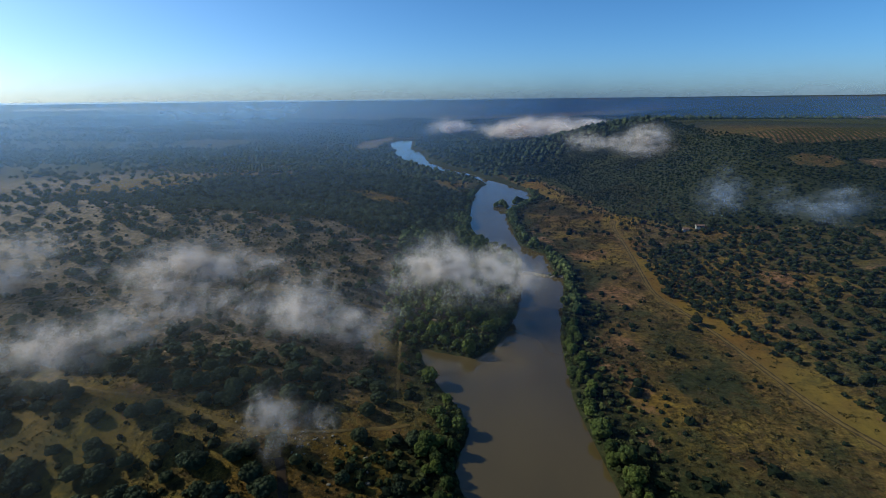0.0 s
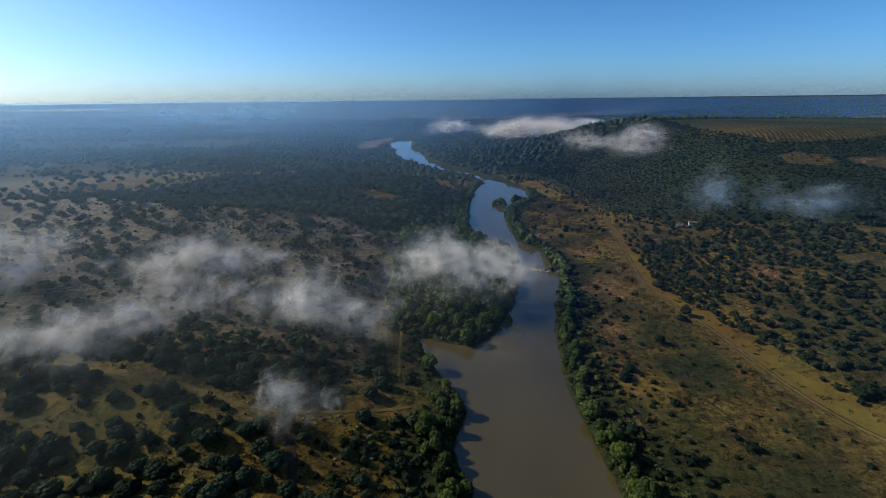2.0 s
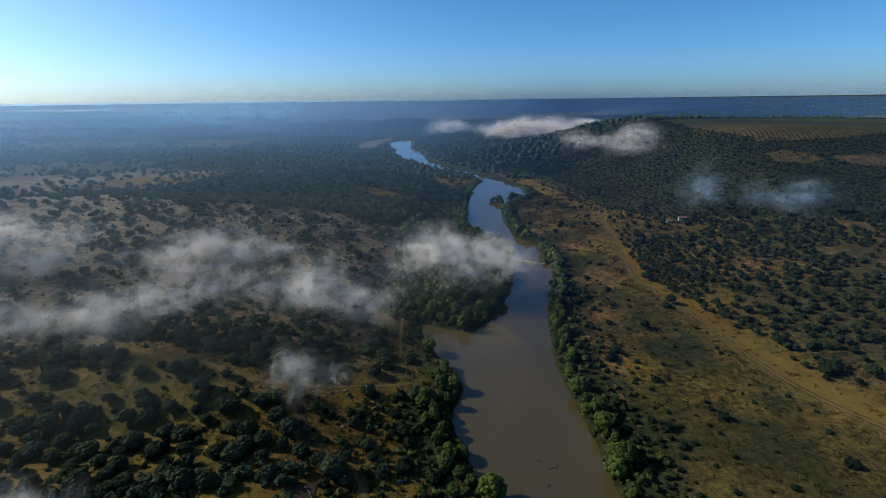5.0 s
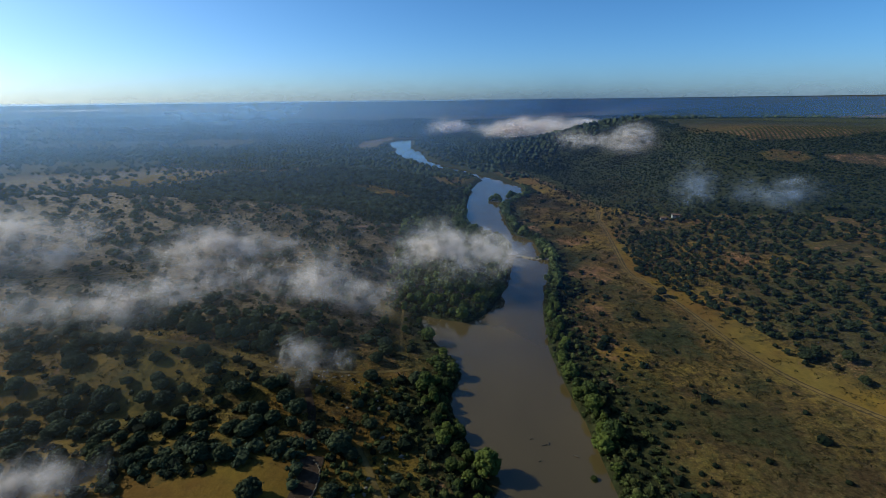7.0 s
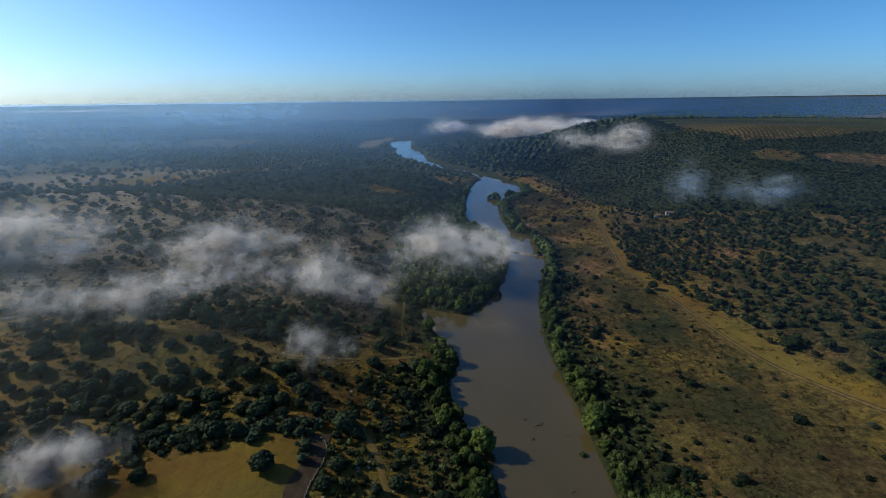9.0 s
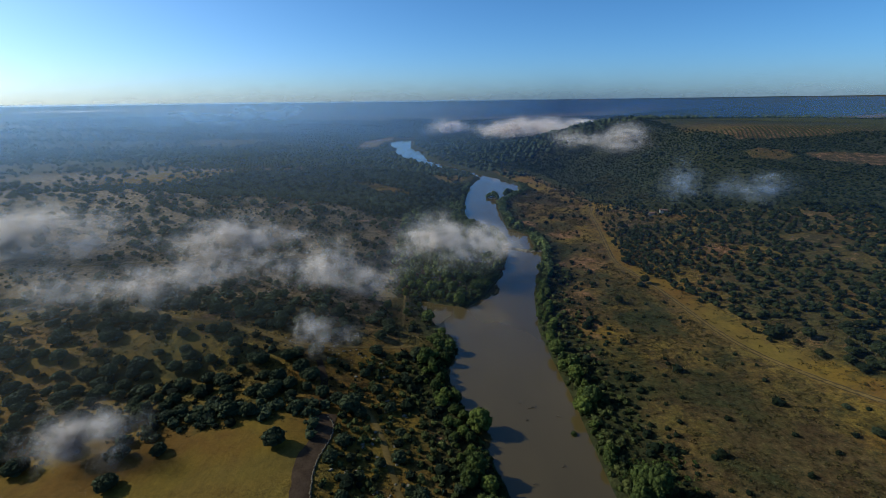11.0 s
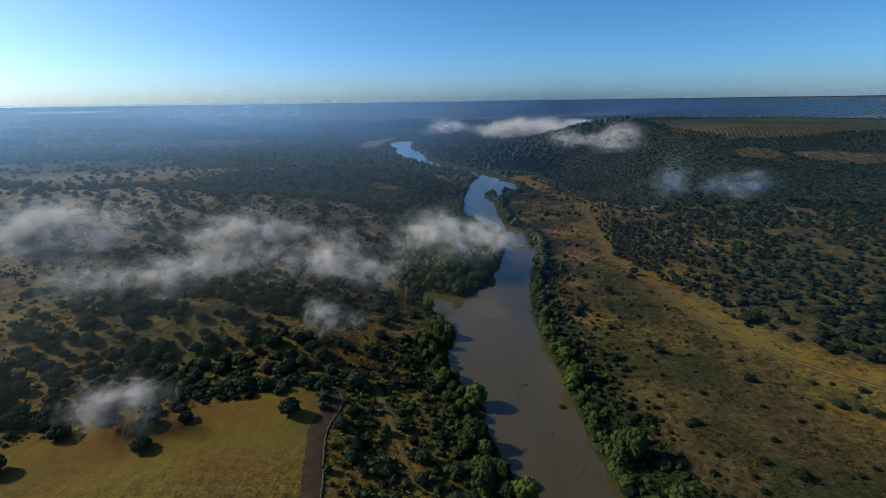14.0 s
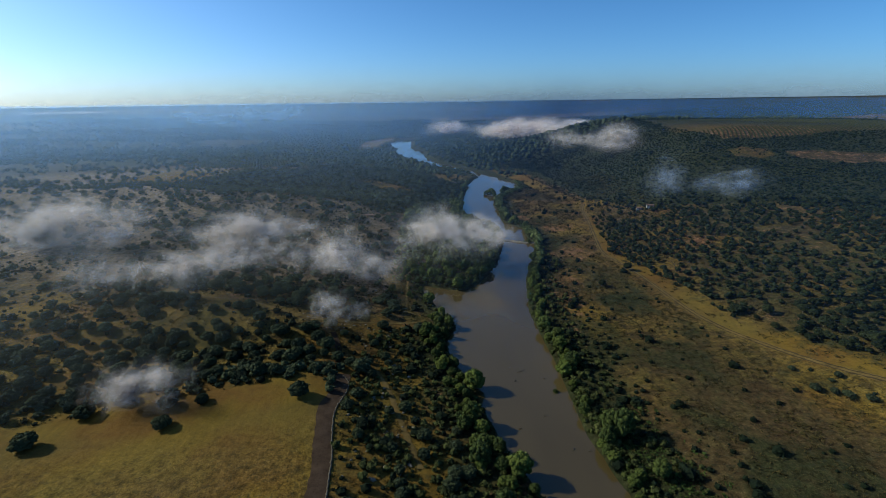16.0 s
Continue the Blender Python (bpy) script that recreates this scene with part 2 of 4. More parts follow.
def mist_material(name, share, size, least=0.03):
    """Thin veils that pass light on as much as they throw it back; their tone and density come with the mesh, torn into wisps of that size."""
    m = Nodes(name)
    t = m.tree
    at = m.add("ShaderNodeVertexColor")
    at.layer_name = "veil"
    d, s, mx = m.add("ShaderNodeBsdfDiffuse"), m.add("ShaderNodeBsdfTranslucent"), m.add("ShaderNodeMixShader")
    for n in (d, s):
        m.link(at.outputs["Color"], n.inputs["Color"])
    m.link(d.outputs[0], mx.inputs[1]), m.link(s.outputs[0], mx.inputs[2])
    clear, veil = m.add("ShaderNodeBsdfTransparent"), m.add("ShaderNodeMixShader")
    wisp = m.span(m.noise(1.0 / size, 5, 0.66, stretch=(0.8, 0.8, 1.3)), 0.42, 0.64, least, 1.0)
    m.link(m.calc("MULTIPLY", m.calc("MULTIPLY", at.outputs["Alpha"], wisp), share), veil.inputs[0])
    m.link(clear.outputs[0], veil.inputs[1]), m.link(mx.outputs[0], veil.inputs[2])
    m.link(veil.outputs[0], t.nodes["Material Output"].inputs["Surface"])
    return m.mat


GROUND = ground_material()
WATER = water_material()
BARK = bark_material()
OAK_LEAF = leaf_material("holm_oak_leaves", (0.029, 0.037, 0.020), (0.064, 0.074, 0.034))
OAK_STUFF = leaf_material("holm_oak_leaves_far", (0.029, 0.037, 0.020), (0.064, 0.074, 0.034), "island")
GROVE_LEAF = leaf_material("grove_leaves", (0.010, 0.014, 0.007), (0.034, 0.040, 0.015))
GROVE_STUFF = leaf_material("grove_leaves_far", (0.010, 0.014, 0.007), (0.034, 0.040, 0.015), "island")
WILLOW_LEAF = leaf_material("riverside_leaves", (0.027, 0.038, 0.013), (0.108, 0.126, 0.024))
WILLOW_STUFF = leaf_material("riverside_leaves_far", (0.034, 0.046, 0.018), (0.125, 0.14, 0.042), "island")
SCRUB_STUFF = leaf_material("scrub_leaves", (0.007, 0.011, 0.006), (0.015, 0.022, 0.010), "island")
BANK_STUFF = leaf_material("bank_bush_leaves", (0.018, 0.023, 0.008), (0.085, 0.09, 0.026), "island")
TUFT_STUFF = leaf_material("dry_tufts", (0.02, 0.022, 0.007), (0.09, 0.068, 0.022), "island", 1.0)
VINE_STUFF = leaf_material("vine_leaves", (0.03, 0.034, 0.014), (0.052, 0.05, 0.022), "island")
REED_STUFF = leaf_material("bank_reeds", (0.018, 0.024, 0.008), (0.075, 0.085, 0.022), "island")
FRESH_STUFF = leaf_material("fresh_grass", (0.028, 0.044, 0.009), (0.07, 0.095, 0.02), "island")
DARK_ROAD = dirt_material("dark_dirt_road", (0.036, 0.022, 0.013), (0.066, 0.042, 0.026))
RUT = dirt_material("worn_wheel_rut", (0.034, 0.025, 0.011), (0.060, 0.042, 0.017))
STONE = dirt_material("weathered_wall_stone", (0.07, 0.058, 0.042), (0.15, 0.125, 0.09), 1.5)
PALE_TRACK = dirt_material("pale_sandy_track", (0.085, 0.058, 0.018), (0.145, 0.096, 0.030))
ROCK = dirt_material("pale_grey_rock", (0.13, 0.11, 0.08), (0.26, 0.22, 0.165), 1.5)
WALL_WHITE = dirt_material("whitewashed_wall", (0.34, 0.32, 0.28), (0.50, 0.48, 0.43), 1.5)
ROOF_TILE = dirt_material("red_clay_roof", (0.10, 0.062, 0.045), (0.16, 0.10, 0.07), 1.5)
DEAD_WOOD = dirt_material("bleached_driftwood", (0.06, 0.048, 0.036), (0.16, 0.13, 0.10), 1.5)
MIST = mist_material("white_mist", 0.145, 8.0)
SOFT_MIST = mist_material("thin_mist", 0.1, 7.0)
FAR_MIST = mist_material("far_white_fog", 0.4, 45.0)
HAZE = mist_material("painted_haze", 0.9, 500.0, 0.55)

# ---------------------------------------------------------------- mesh helpers
def mesh_of(name, verts, faces, material, smooth=False):
    """A mesh from arrays of corners and triangles (or quads)."""
    verts, faces = np.asarray(verts, np.float32).reshape(-1, 3), np.asarray(faces, np.int32)
    n, k = faces.shape
    me = bpy.data.meshes.new(name)
    me.vertices.add(len(verts)), me.loops.add(n * k), me.polygons.add(n)
    me.vertices.foreach_set("co", verts.ravel())
    me.loops.foreach_set("vertex_index", faces.ravel())
    me.polygons.foreach_set("loop_start", np.arange(0, n * k, k, dtype=np.int32))
    me.polygons.foreach_set("use_smooth", np.full(n, smooth))
    me.update(calc_edges=True)
    me.materials.append(material)
    return me


def ico(level):
    bm = bmesh.new()
    bmesh.ops.create_icosphere(bm, subdivisions=level, radius=1)
    bm.verts.ensure_lookup_table()
    v = np.array([p.co[:] for p in bm.verts])
    f = np.array([[p.index for p in q.verts] for q in bm.faces])
    bm.free()
    return v, f


ICO_ROUND, ICO_PLAIN = ico(2), ico(1)
rng = np.random.default_rng(7)


def joined(pieces):
    vs, fs, n = [], [], 0
    for v, f in pieces:
        vs.append(v), fs.append(f + n)
        n += len(v)
    return np.concatenate(vs), np.concatenate(fs)


def lump(base, centre, size, rough):
    v, f = base
    v = v * (1 + 0.7 * rough * (rng.random((len(v), 1)) - 0.5) * 2)
    return v * np.asarray(size) + np.asarray(centre), f


def leaves(centres, sizes, count, leaf):
    """Loose leaf sprays on the skin of lumps, one triangle each."""
    pick = rng.integers(0, len(centres), count)
    way = rng.normal(size=(count, 3))
    way[:, 2] = np.abs(way[:, 2]) * 0.8 + way[:, 2] * 0.2
    way /= np.linalg.norm(way, axis=1, keepdims=True)
    at = centres[pick] + way * sizes[pick] * rng.uniform(0.9, 1.16, (count, 1))
    a, b = rng.normal(size=(2, count, 3)) * leaf
    v = np.stack([at + a, at - a * 0.6 + b, at - a * 0.4 - b], 1).reshape(-1, 3)
    return v, np.arange(count * 3).reshape(-1, 3)


def crown_shape(width, height, base, lumps, sprays, leaf, fine=True, core=True, small=1.0):
    """A crown of leaf clumps on an uneven dome, with gaps between them."""
    if lumps < 1:
        return leaves(np.zeros((1, 3)), np.array([[width / 2, width / 2, height * 0.7]]), sprays, leaf)
    if not core:
        c, s = np.array([[0, 0, base + (height - base) * 0.4]]), np.array([[width / 2, width / 2, (height - base) * 0.6]])
        return joined([lump(ICO_PLAIN, c[0], s[0], 0.25), leaves(c, s, sprays, leaf)])
    tall = height - base
    # clumps spread evenly over the dome by the golden angle, then shifted
    k = (np.arange(lumps) + 0.5) / lumps
    z = -0.4 + 1.4 * k + rng.uniform(-0.08, 0.08, lumps)
    u = np.arange(lumps) * 2.39996 + rng.uniform(-0.35, 0.35, lumps)
    r = np.sqrt(np.clip(1 - np.clip(z, -1, 1) ** 2, 0.02, 1)) * rng.uniform(0.78, 1.08, lumps) * 0.37
    lop = rng.uniform(-0.06, 0.06, 2)
    c = np.stack([(r * np.cos(u) + lop[0]) * width, (r * np.sin(u) + lop[1]) * width, base + tall * (0.45 + 0.37 * z)], 1)
    s = np.stack([width * small * rng.uniform(0.11, 0.2, lumps)] * 2 + [tall * small * rng.uniform(0.12, 0.2, lumps)], 1)
    c = np.vstack([c, [0, 0, base + tall * 0.45]])
    s = np.vstack([s, [width * 0.4, width * 0.4, tall * 0.42]])
    body = [lump(ICO_ROUND if fine else ICO_PLAIN, a, b, 0.17 if fine else 0.24) for a, b in zip(c, s)]
    return joined(body + [leaves(c, s, sprays, leaf)])


def stick(a, b, ra, rb, sides=6):
    a, b = Vector(a), Vector(b)
    q = (b - a).to_track_quat("Z", "Y").to_matrix()
    ring = [Vector((math.cos(t), math.sin(t), 0)) for t in np.arange(sides) * 2 * math.pi / sides]
    v = [a + q @ p * ra for p in ring] + [b + q @ p * rb for p in ring]
    f = []
    for i in range(sides):
        j = (i + 1) % sides
        f += [(i, j, sides + j), (i, sides + j, sides + i)]
    f += [(sides, sides + i, sides + i + 1) for i in range(1, sides - 1)]
    return np.array([p[:] for p in v]), np.array(f)


def trunk_shape(height, thick, spread, limbs=4):
    fork = (rng.normal() * 0.15, rng.normal() * 0.15, height * 0.55)
    bits = [stick((0, 0, -0.6), fork, thick, thick * 0.72)]
    for i in range(limbs):
        t = (i + rng.random() * 0.6) * 2 * math.pi / limbs
        tip = (math.cos(t) * spread, math.sin(t) * spread, height * rng.uniform(1.0, 1.5))
        bits.append(stick(fork, tip, thick * 0.55, thick * 0.2, 5))
    return joined(bits)


def part(name, me, parent, label=""):
    """A mesh as one part under a thing."""
    ob = new(name, me)
    ob.parent = parent
    return tagged(ob, label)


def planted(name, template, xs, ys, sizes, material, label, category, sink=0.1, squash=None):
    """Many copies of a few plants, joined into one mesh of kind stuff."""
    zs = ground_z(xs, ys)
    which = rng.integers(0, len(template), len(xs))
    vs, fs, n = [], [], 0
    for k, (v, f) in enumerate(template):
        i = np.flatnonzero(which == k)
        if not len(i):
            continue
        t = rng.uniform(0, 2 * math.pi, len(i))
        c, s = np.cos(t)[:, None], np.sin(t)[:, None]
        x, y, z = v[:, 0][None], v[:, 1][None], v[:, 2][None]
        sc = sizes[i][:, None]
        tall = sc * (rng.uniform(0.85, 1.15, (len(i), 1)) if squash is None else squash)
        p = np.stack([(x * c - y * s) * sc + xs[i][:, None], (x * s + y * c) * sc + ys[i][:, None], z * tall + zs[i][:, None] - sink], 2)
        vs.append(p.reshape(-1, 3))
        fs.append((f[None] + (n + np.arange(len(i)) * len(v))[:, None, None]).reshape(-1, 3))
        n += len(i) * len(v)
    ob = new(name, mesh_of(name, np.concatenate(vs), np.concatenate(fs), material))
    return tagged(ob, label, category, kind="stuff")


def scatter(x0, x1, y0, y1, step, keep, seed):
    """Jittered points on a grid, of which keep(x, y) gives the share that stays."""
    g = np.random.default_rng(seed)
    x, y = np.meshgrid(np.arange(x0, x1, step), np.arange(y0, y1, step))
    x, y = (x + g.uniform(-0.48, 0.48, x.shape) * step).ravel(), (y + g.uniform(-0.48, 0.48, y.shape) * step).ravel()
    ok = g.random(len(x)) < keep(x, y)
    return x[ok], y[ok]

# ---------------------------------------------------------------- ground, water, tracks
FIELD = [(-420, -210), (-420, -20), (-250, 0), (-175, 22), (-141, 40), (-122, 48), (-108, 57), (-93, 60), (-79, 63), (-65, 68), (-43, 71),
         (-43, 55), (-42, 40), (-37, 15), (-28, -60), (-10, -210)]
TRACK = [(150, 400), (146, 389), (140, 374), (136, 346), (130, 312), (122.5, 275), (117.5, 248), (116.5, 234), (120, 222), (124, 205),
         (127, 180), (129, 147), (135, 119.5), (148, 97), (158, 81), (168, 68), (200, 30), (232, -10)]
LEFT_TRACK = [(-150, 140), (-122, 129), (-112, 126), (-97, 125), (-85, 122), (-70, 117), (-59, 116), (-37, 124), (-21, 129), (-8, 134)]
FIELD_ROAD = [(-41, 78), (-40, 75), (-39, 64), (-41, 53), (-39, 42), (-36, 30), (-35, 21), (-32, 5), (-26, -40), (-18, -100), (-6, -210)]
SLOPE_PATH = [(-30, 86), (-26, 80), (-20, 68), (-17, 58), (-14, 50), (-10, 40), (-4, 24)]
COVE_GRASS = [(-40, 205), (-26, 200), (-17, 165), (-12, 145), (-6, 134), (-18, 132), (-26, 145), (-32, 170)]
GULLY_PATH = [(-41, 77), (-44, 84), (-45, 92), (-48, 102), (-54, 114)]
SLOPE_TRACK = [(-290, 180), (-211, 193), (-178, 201), (-156, 211), (-144, 214), (-118, 222), (-83, 224), (-59, 222), (-38, 223), (-24, 205), (-22, 160), (-18, 135)]
FIELD_EDGE = [(-40, 73), (-52, 72), (-65, 69.5), (-79, 64.5), (-93, 61.5), (-108, 58.5), (-122, 49.5), (-141, 41.5), (-175, 24), (-250, 2)]
CLEARING = [(-114, 471), (-85, 475), (-53, 450), (-35, 442), (-39, 421), (-61, 423), (-86, 446)]
VINEYARD = [(319, 690), (350, 690), (560, 690), (640, 560), (640, 425), (540, 440), (436, 450), (408, 442), (355, 443), (319, 452), (316, 516), (313, 581)]
TOP_FIELD = [(300, 530), (316, 640), (420, 640), (520, 520), (470, 492), (400, 496), (330, 505)]
HILL_PATCH = [(304, 419), (325, 425), (344, 411), (344, 397), (325, 391), (305, 402)]
RED_SOIL = [(353, 403), (386, 400), (417, 388), (470, 372), (470, 352), (420, 362), (387, 367), (352, 388)]
DARK_WOOD = [(-340, 372), (-330, 425), (-266, 463), (-255, 520), (-176, 562), (-140, 610), (-90, 600), (-30, 560), (20, 530), (20, 402),
             (-20, 318), (-60, 310), (-84, 330), (-120, 350), (-200, 352)]
SHORE_MEADOW = [(70, 690), (100, 655), (122, 597), (136, 483), (150, 412), (140, 385), (116, 470), (106, 540), (80, 630)]
OLIVES = [(-400, 612), (-283, 620), (-193, 643), (-170, 600), (-182, 579), (-263, 545), (-330, 560)]
SAND_FLAT = [(-209, 1024), (-224, 1216), (-155, 1396), (-147, 1320), (-170, 1057)]


def side_of(x, y, line):
    d, s = to_line(x, y, line)
    return np.where(s > 0, d, -d)


def land_cover(x, y):
    """Shares of yellow grass, green growth and bare soil."""
    d, dl, dr, wet = river_side(x, y)
    left = dl < dr
    r = np.hypot(x, y)
    hill = side_of(x, y, HILL_FOOT)
    east = side_of(x, y, TRACK)
    n1, n2, n3 = cloud(x, y, 60, 21), cloud(x, y, 25, 22), cloud(x, y, 160, 23)
    field, clearing = inside(x, y, FIELD), inside(x, y, CLEARING)
    meadow = ~left & (hill < 0) & (east < 0)
    grove = ~left & (hill < 4) & (east > 0)
    yellow = np.where(left, 0.15 + (0.5 + 0.4 * ramp(0.45, 0.6, n1)) * ramp(170, 110, y), 0.2)
    yellow = np.where(left & (y > 380), 0.15 + 0.6 * ramp(0.45, 0.6, n3), yellow)
    yellow = np.where(meadow, 0.4 + 0.45 * ramp(0.4, 0.62, n1) + 0.35 * ramp(55, 6, -east), yellow)
    yellow = np.where(meadow, yellow * (0.6 + 0.4 * np.maximum(ramp(75, 150, y + 0.25 * (x - 90)), ramp(45, 8, -east))), yellow)
    yellow = np.where(meadow, yellow * (0.75 + 0.25 * ramp(90, 130, y) - 0.35 * ramp(210, 260, y)) * (1 - 0.25 * ramp(20, 4, -east)) , yellow)
    yellow = np.where(grove, 0.4 + 0.25 * ramp(0.4, 0.6, n2) + 0.7 * ramp(22, 9, east), yellow)
    yellow = np.where(hill >= 4, 0.0, yellow)
    green = np.where(left, 0.12 + 0.3 * ramp(0.5, 0.65, n1) * ramp(220, 170, y) + 0.6 * ramp(30, 8, d), 0.0)
    green = np.where(meadow, 0.22 + 0.38 * ramp(0.45, 0.62, n2) + 0.75 * ramp(26, 8, d) + 0.12 * ramp(130, 70, y + 0.3 * (x - 90)), green)
    green = green + 0.5 * bump2(x, y, 98, 157, 26, 9)
    green = np.where(grove, 0.34 + 0.25 * ramp(0.45, 0.65, n1), green)
    green = np.where(meadow | grove, green * (0.45 + 0.55 * ramp(3, 16, np.abs(east))), green)
    green = np.where(hill >= 4, 1.35 + 0.2 * (n2 - 0.5), green)
    soil = np.where(left, 0.05 + 0.3 * ramp(0.58, 0.7, n2), 0.06 + 0.42 * ramp(0.56, 0.7, cloud(x, y, 34, 29)))
    soil = np.where(meadow, soil * (0.25 + 0.75 * ramp(70, 150, y)), soil)
    soil = np.where(grove, 0.0 + 0.3 * ramp(0.6, 0.68, cloud(x, y, 40, 31)), soil)
    soil = soil * ramp(3, 16, d) * (hill < 4)
    shore = np.where(wet, 1.0, ramp(6, 2, d))
    yellow, green = yellow * (1 - shore), np.maximum(green, 1.3 * shore)
    yellow, green, soil = (np.where(field, k, v) for k, v in zip((1.0 - 0.3 * ramp(62, 10, y + 12 * (n1 - 0.5) - 0.2 * (x + 60)), 0.0, 0.0), (yellow, green, soil)))
    soil = soil + 0.8 * np.exp(-((x - 187) / 9) ** 2 - ((y - 240) / 14) ** 2) + 0.45 * np.exp(-((x - 22) / -9) ** 2 - ((y - 20) / 30) ** 2) * left
    for ring, vals in ((CLEARING, (0.8, 0.1, 0.1)), (HILL_PATCH, (0.65, 0.5, 0.0)), (RED_SOIL, (0, 0.55, 0.42)), (VINEYARD, (0.1, 0.2, 0.42)), (TOP_FIELD, (0.55, 0.4, 0.0)),
                       (OLIVES, (0.2, 0.0, 0.5)), (SHORE_MEADOW, (0.85, 0.3, 0.0)), (COVE_GRASS, (0.6, 0.5, 0.0)), (SAND_FLAT, (0.25, 0.25, 0.2))):
        k = inside(x, y, ring)
        yellow, green, soil = (np.where(k, v, o) for v, o in zip(vals, (yellow, green, soil)))
    wood = inside(x, y, DARK_WOOD) & ~clearing & left
    yellow, green, soil = np.where(wood, 0.0, yellow), np.where(wood, 1.3, green), np.where(wood, 0.0, soil)
    far = ramp(600, 800, r) * ~inside(x, y, SAND_FLAT)
    field_far = ramp(0.56, 0.62, cloud(x, y, 420, 41, 2))
    plough = ramp(0.6, 0.66, cloud(x * 0.5, y * 1.7, 380, 47, 2)) * ramp(1300, 1800, r) * ramp(3600, 3000, r)
    yellow = yellow * (1 - far) + far * (0.22 * field_far + 0.5 * plough)
    green = green * (1 - far) + far * (1.1 - 0.55 * field_far) * (1 - 0.8 * plough)
    soil = soil * (1 - far) + far * 0.1 * ramp(0.6, 0.7, cloud(x, y, 300, 43))
    chalky = left * ~inside(x, y, COVE_GRASS) * ~wood * ramp(140, 200, y) * (1 - far) * (0.7 + 0.3 * n1)
    return np.stack([yellow, green, soil, chalky], -1)


def build_ground():
    ny, nx = MX.shape
    i = (np.arange(ny - 1)[:, None] * nx + np.arange(nx - 1)[None]).ravel()
    me = mesh_of("ground", np.stack([MX, MY, GZ], -1), np.stack([i, i + 1, i + nx + 1, i + nx], 1), GROUND, True)
    layer = me.color_attributes.new("cover", "FLOAT_COLOR", "POINT")
    layer.data.foreach_set("color", np.clip(land_cover(MX, MY), 0, 1.5).astype(np.float32).ravel())
    tagged(new("ground", me), "dry rolling pasture of tan and yellow grass with bare earth", "ground", kind="structure")


def build_water():
    xs, ys = np.linspace(-260, 260, 40), np.concatenate([np.linspace(-255, 800, 60), np.linspace(830, 1400, 12)])
    x, y = np.meshgrid(xs, ys)
    i = (np.arange(len(ys) - 1)[:, None] * 40 + np.arange(39)[None]).ravel()
    me = mesh_of("river_water", np.stack([x, y, 0 * x], -1), np.stack([i, i + 1, i + 41, i + 40], 1), WATER, True)
    tagged(new("water", me), "calm muddy brown river mirroring the sky", "river", kind="structure")


def along(line, step):
    """Even points on a rounded line, and its sideways direction."""
    p = np.array(line, float)
    for _ in range(3):
        q = np.empty((2 * len(p) - 2, 2))
        q[0::2], q[1::2] = p[:-1] * 0.75 + p[1:] * 0.25, p[:-1] * 0.25 + p[1:] * 0.75
        p = q
    s = np.concatenate([[0], np.cumsum(np.hypot(*np.diff(p, axis=0).T))])
    at = np.arange(0, s[-1], step)
    p = np.stack([np.interp(at, s, p[:, 0]), np.interp(at, s, p[:, 1])], 1)
    g = np.gradient(p, axis=0)
    g /= np.linalg.norm(g, axis=1, keepdims=True)
    return p, np.stack([-g[:, 1], g[:, 0]], 1)


def strip(line, width, lift, offset=0.0, wobble=0.25, seed=0):
    """A band draped on the ground, with uneven edges."""
    p, side = along(line, 1.2)
    g = np.random.default_rng(seed)
    cols = np.linspace(-0.5, 0.5, 5)
    n = len(p)
    w = width * (1 + wobble * (cloud(np.arange(n) * 1.0, np.zeros(n), 9, seed + 50) - 0.5) * 2)
    pts = p[:, None] + side[:, None] * (offset + cols[None, :, None] * w[:, None, None])
    pts[:, [0, -1]] += g.normal(size=(n, 2, 2)) * 0.12 * wobble / 0.25
    z = ground_z(pts[..., 0], pts[..., 1]) + lift - 0.25 * lift * (np.abs(cols) > 0.4)
    v = np.concatenate([pts, z[..., None]], -1)
    i = (np.arange(n - 1)[:, None] * 5 + np.arange(4)[None]).ravel()
    return v.reshape(-1, 3), np.stack([i, i + 1, i + 6, i + 5], 1)


def build_tracks():
    me = mesh_of("dirt_road", *strip(FIELD_ROAD, 5.8, 0.22, seed=1), DARK_ROAD, True)
    tagged(new("dirt_road", me), "dark brown dirt road bordering the yellow field", "road", kind="structure")
    me = mesh_of("dirt_road", *strip(GULLY_PATH, 2.4, 0.2, seed=5), DARK_ROAD, True)
    tagged(new("dirt_road", me), "narrow dark gully path climbing from the road bend", "road", kind="structure")
    for off in (-0.95, 0.95):
        me = mesh_of("wheel_rut", *strip(TRACK, 0.6, 0.2, off, 0.5, seed=int(off * 9) + 20), RUT, True)
        tagged(new("wheel_rut", me), "dark wheel rut worn into the sandy farm track", "track", kind="structure")
    for name, line, wide, off, label in (("farm_track", TRACK, 3.2, 0, "wide sandy farm track between meadow and grove"),
                                         ("footpath", LEFT_TRACK, 1.4, 0, "pale earth track through the oaks"), ("footpath", SLOPE_PATH, 1.9, 0, "bare earth path down the slope to the river"), ("footpath", SLOPE_TRACK, 1.2, 0, "narrow pale path across the tan slope")):
        me = mesh_of(name, *strip(line, wide, 0.16, off, 0.4, seed=len(bpy.data.objects)), PALE_TRACK, True)
        tagged(new(name, me), label, "track", kind="structure")


build_ground()
build_water()
build_tracks()

# ---------------------------------------------------------------- plants
def split(x, y, take):
    """Points for single things and for the joined rest."""
    return (x[take], y[take]), (x[~take], y[~take])


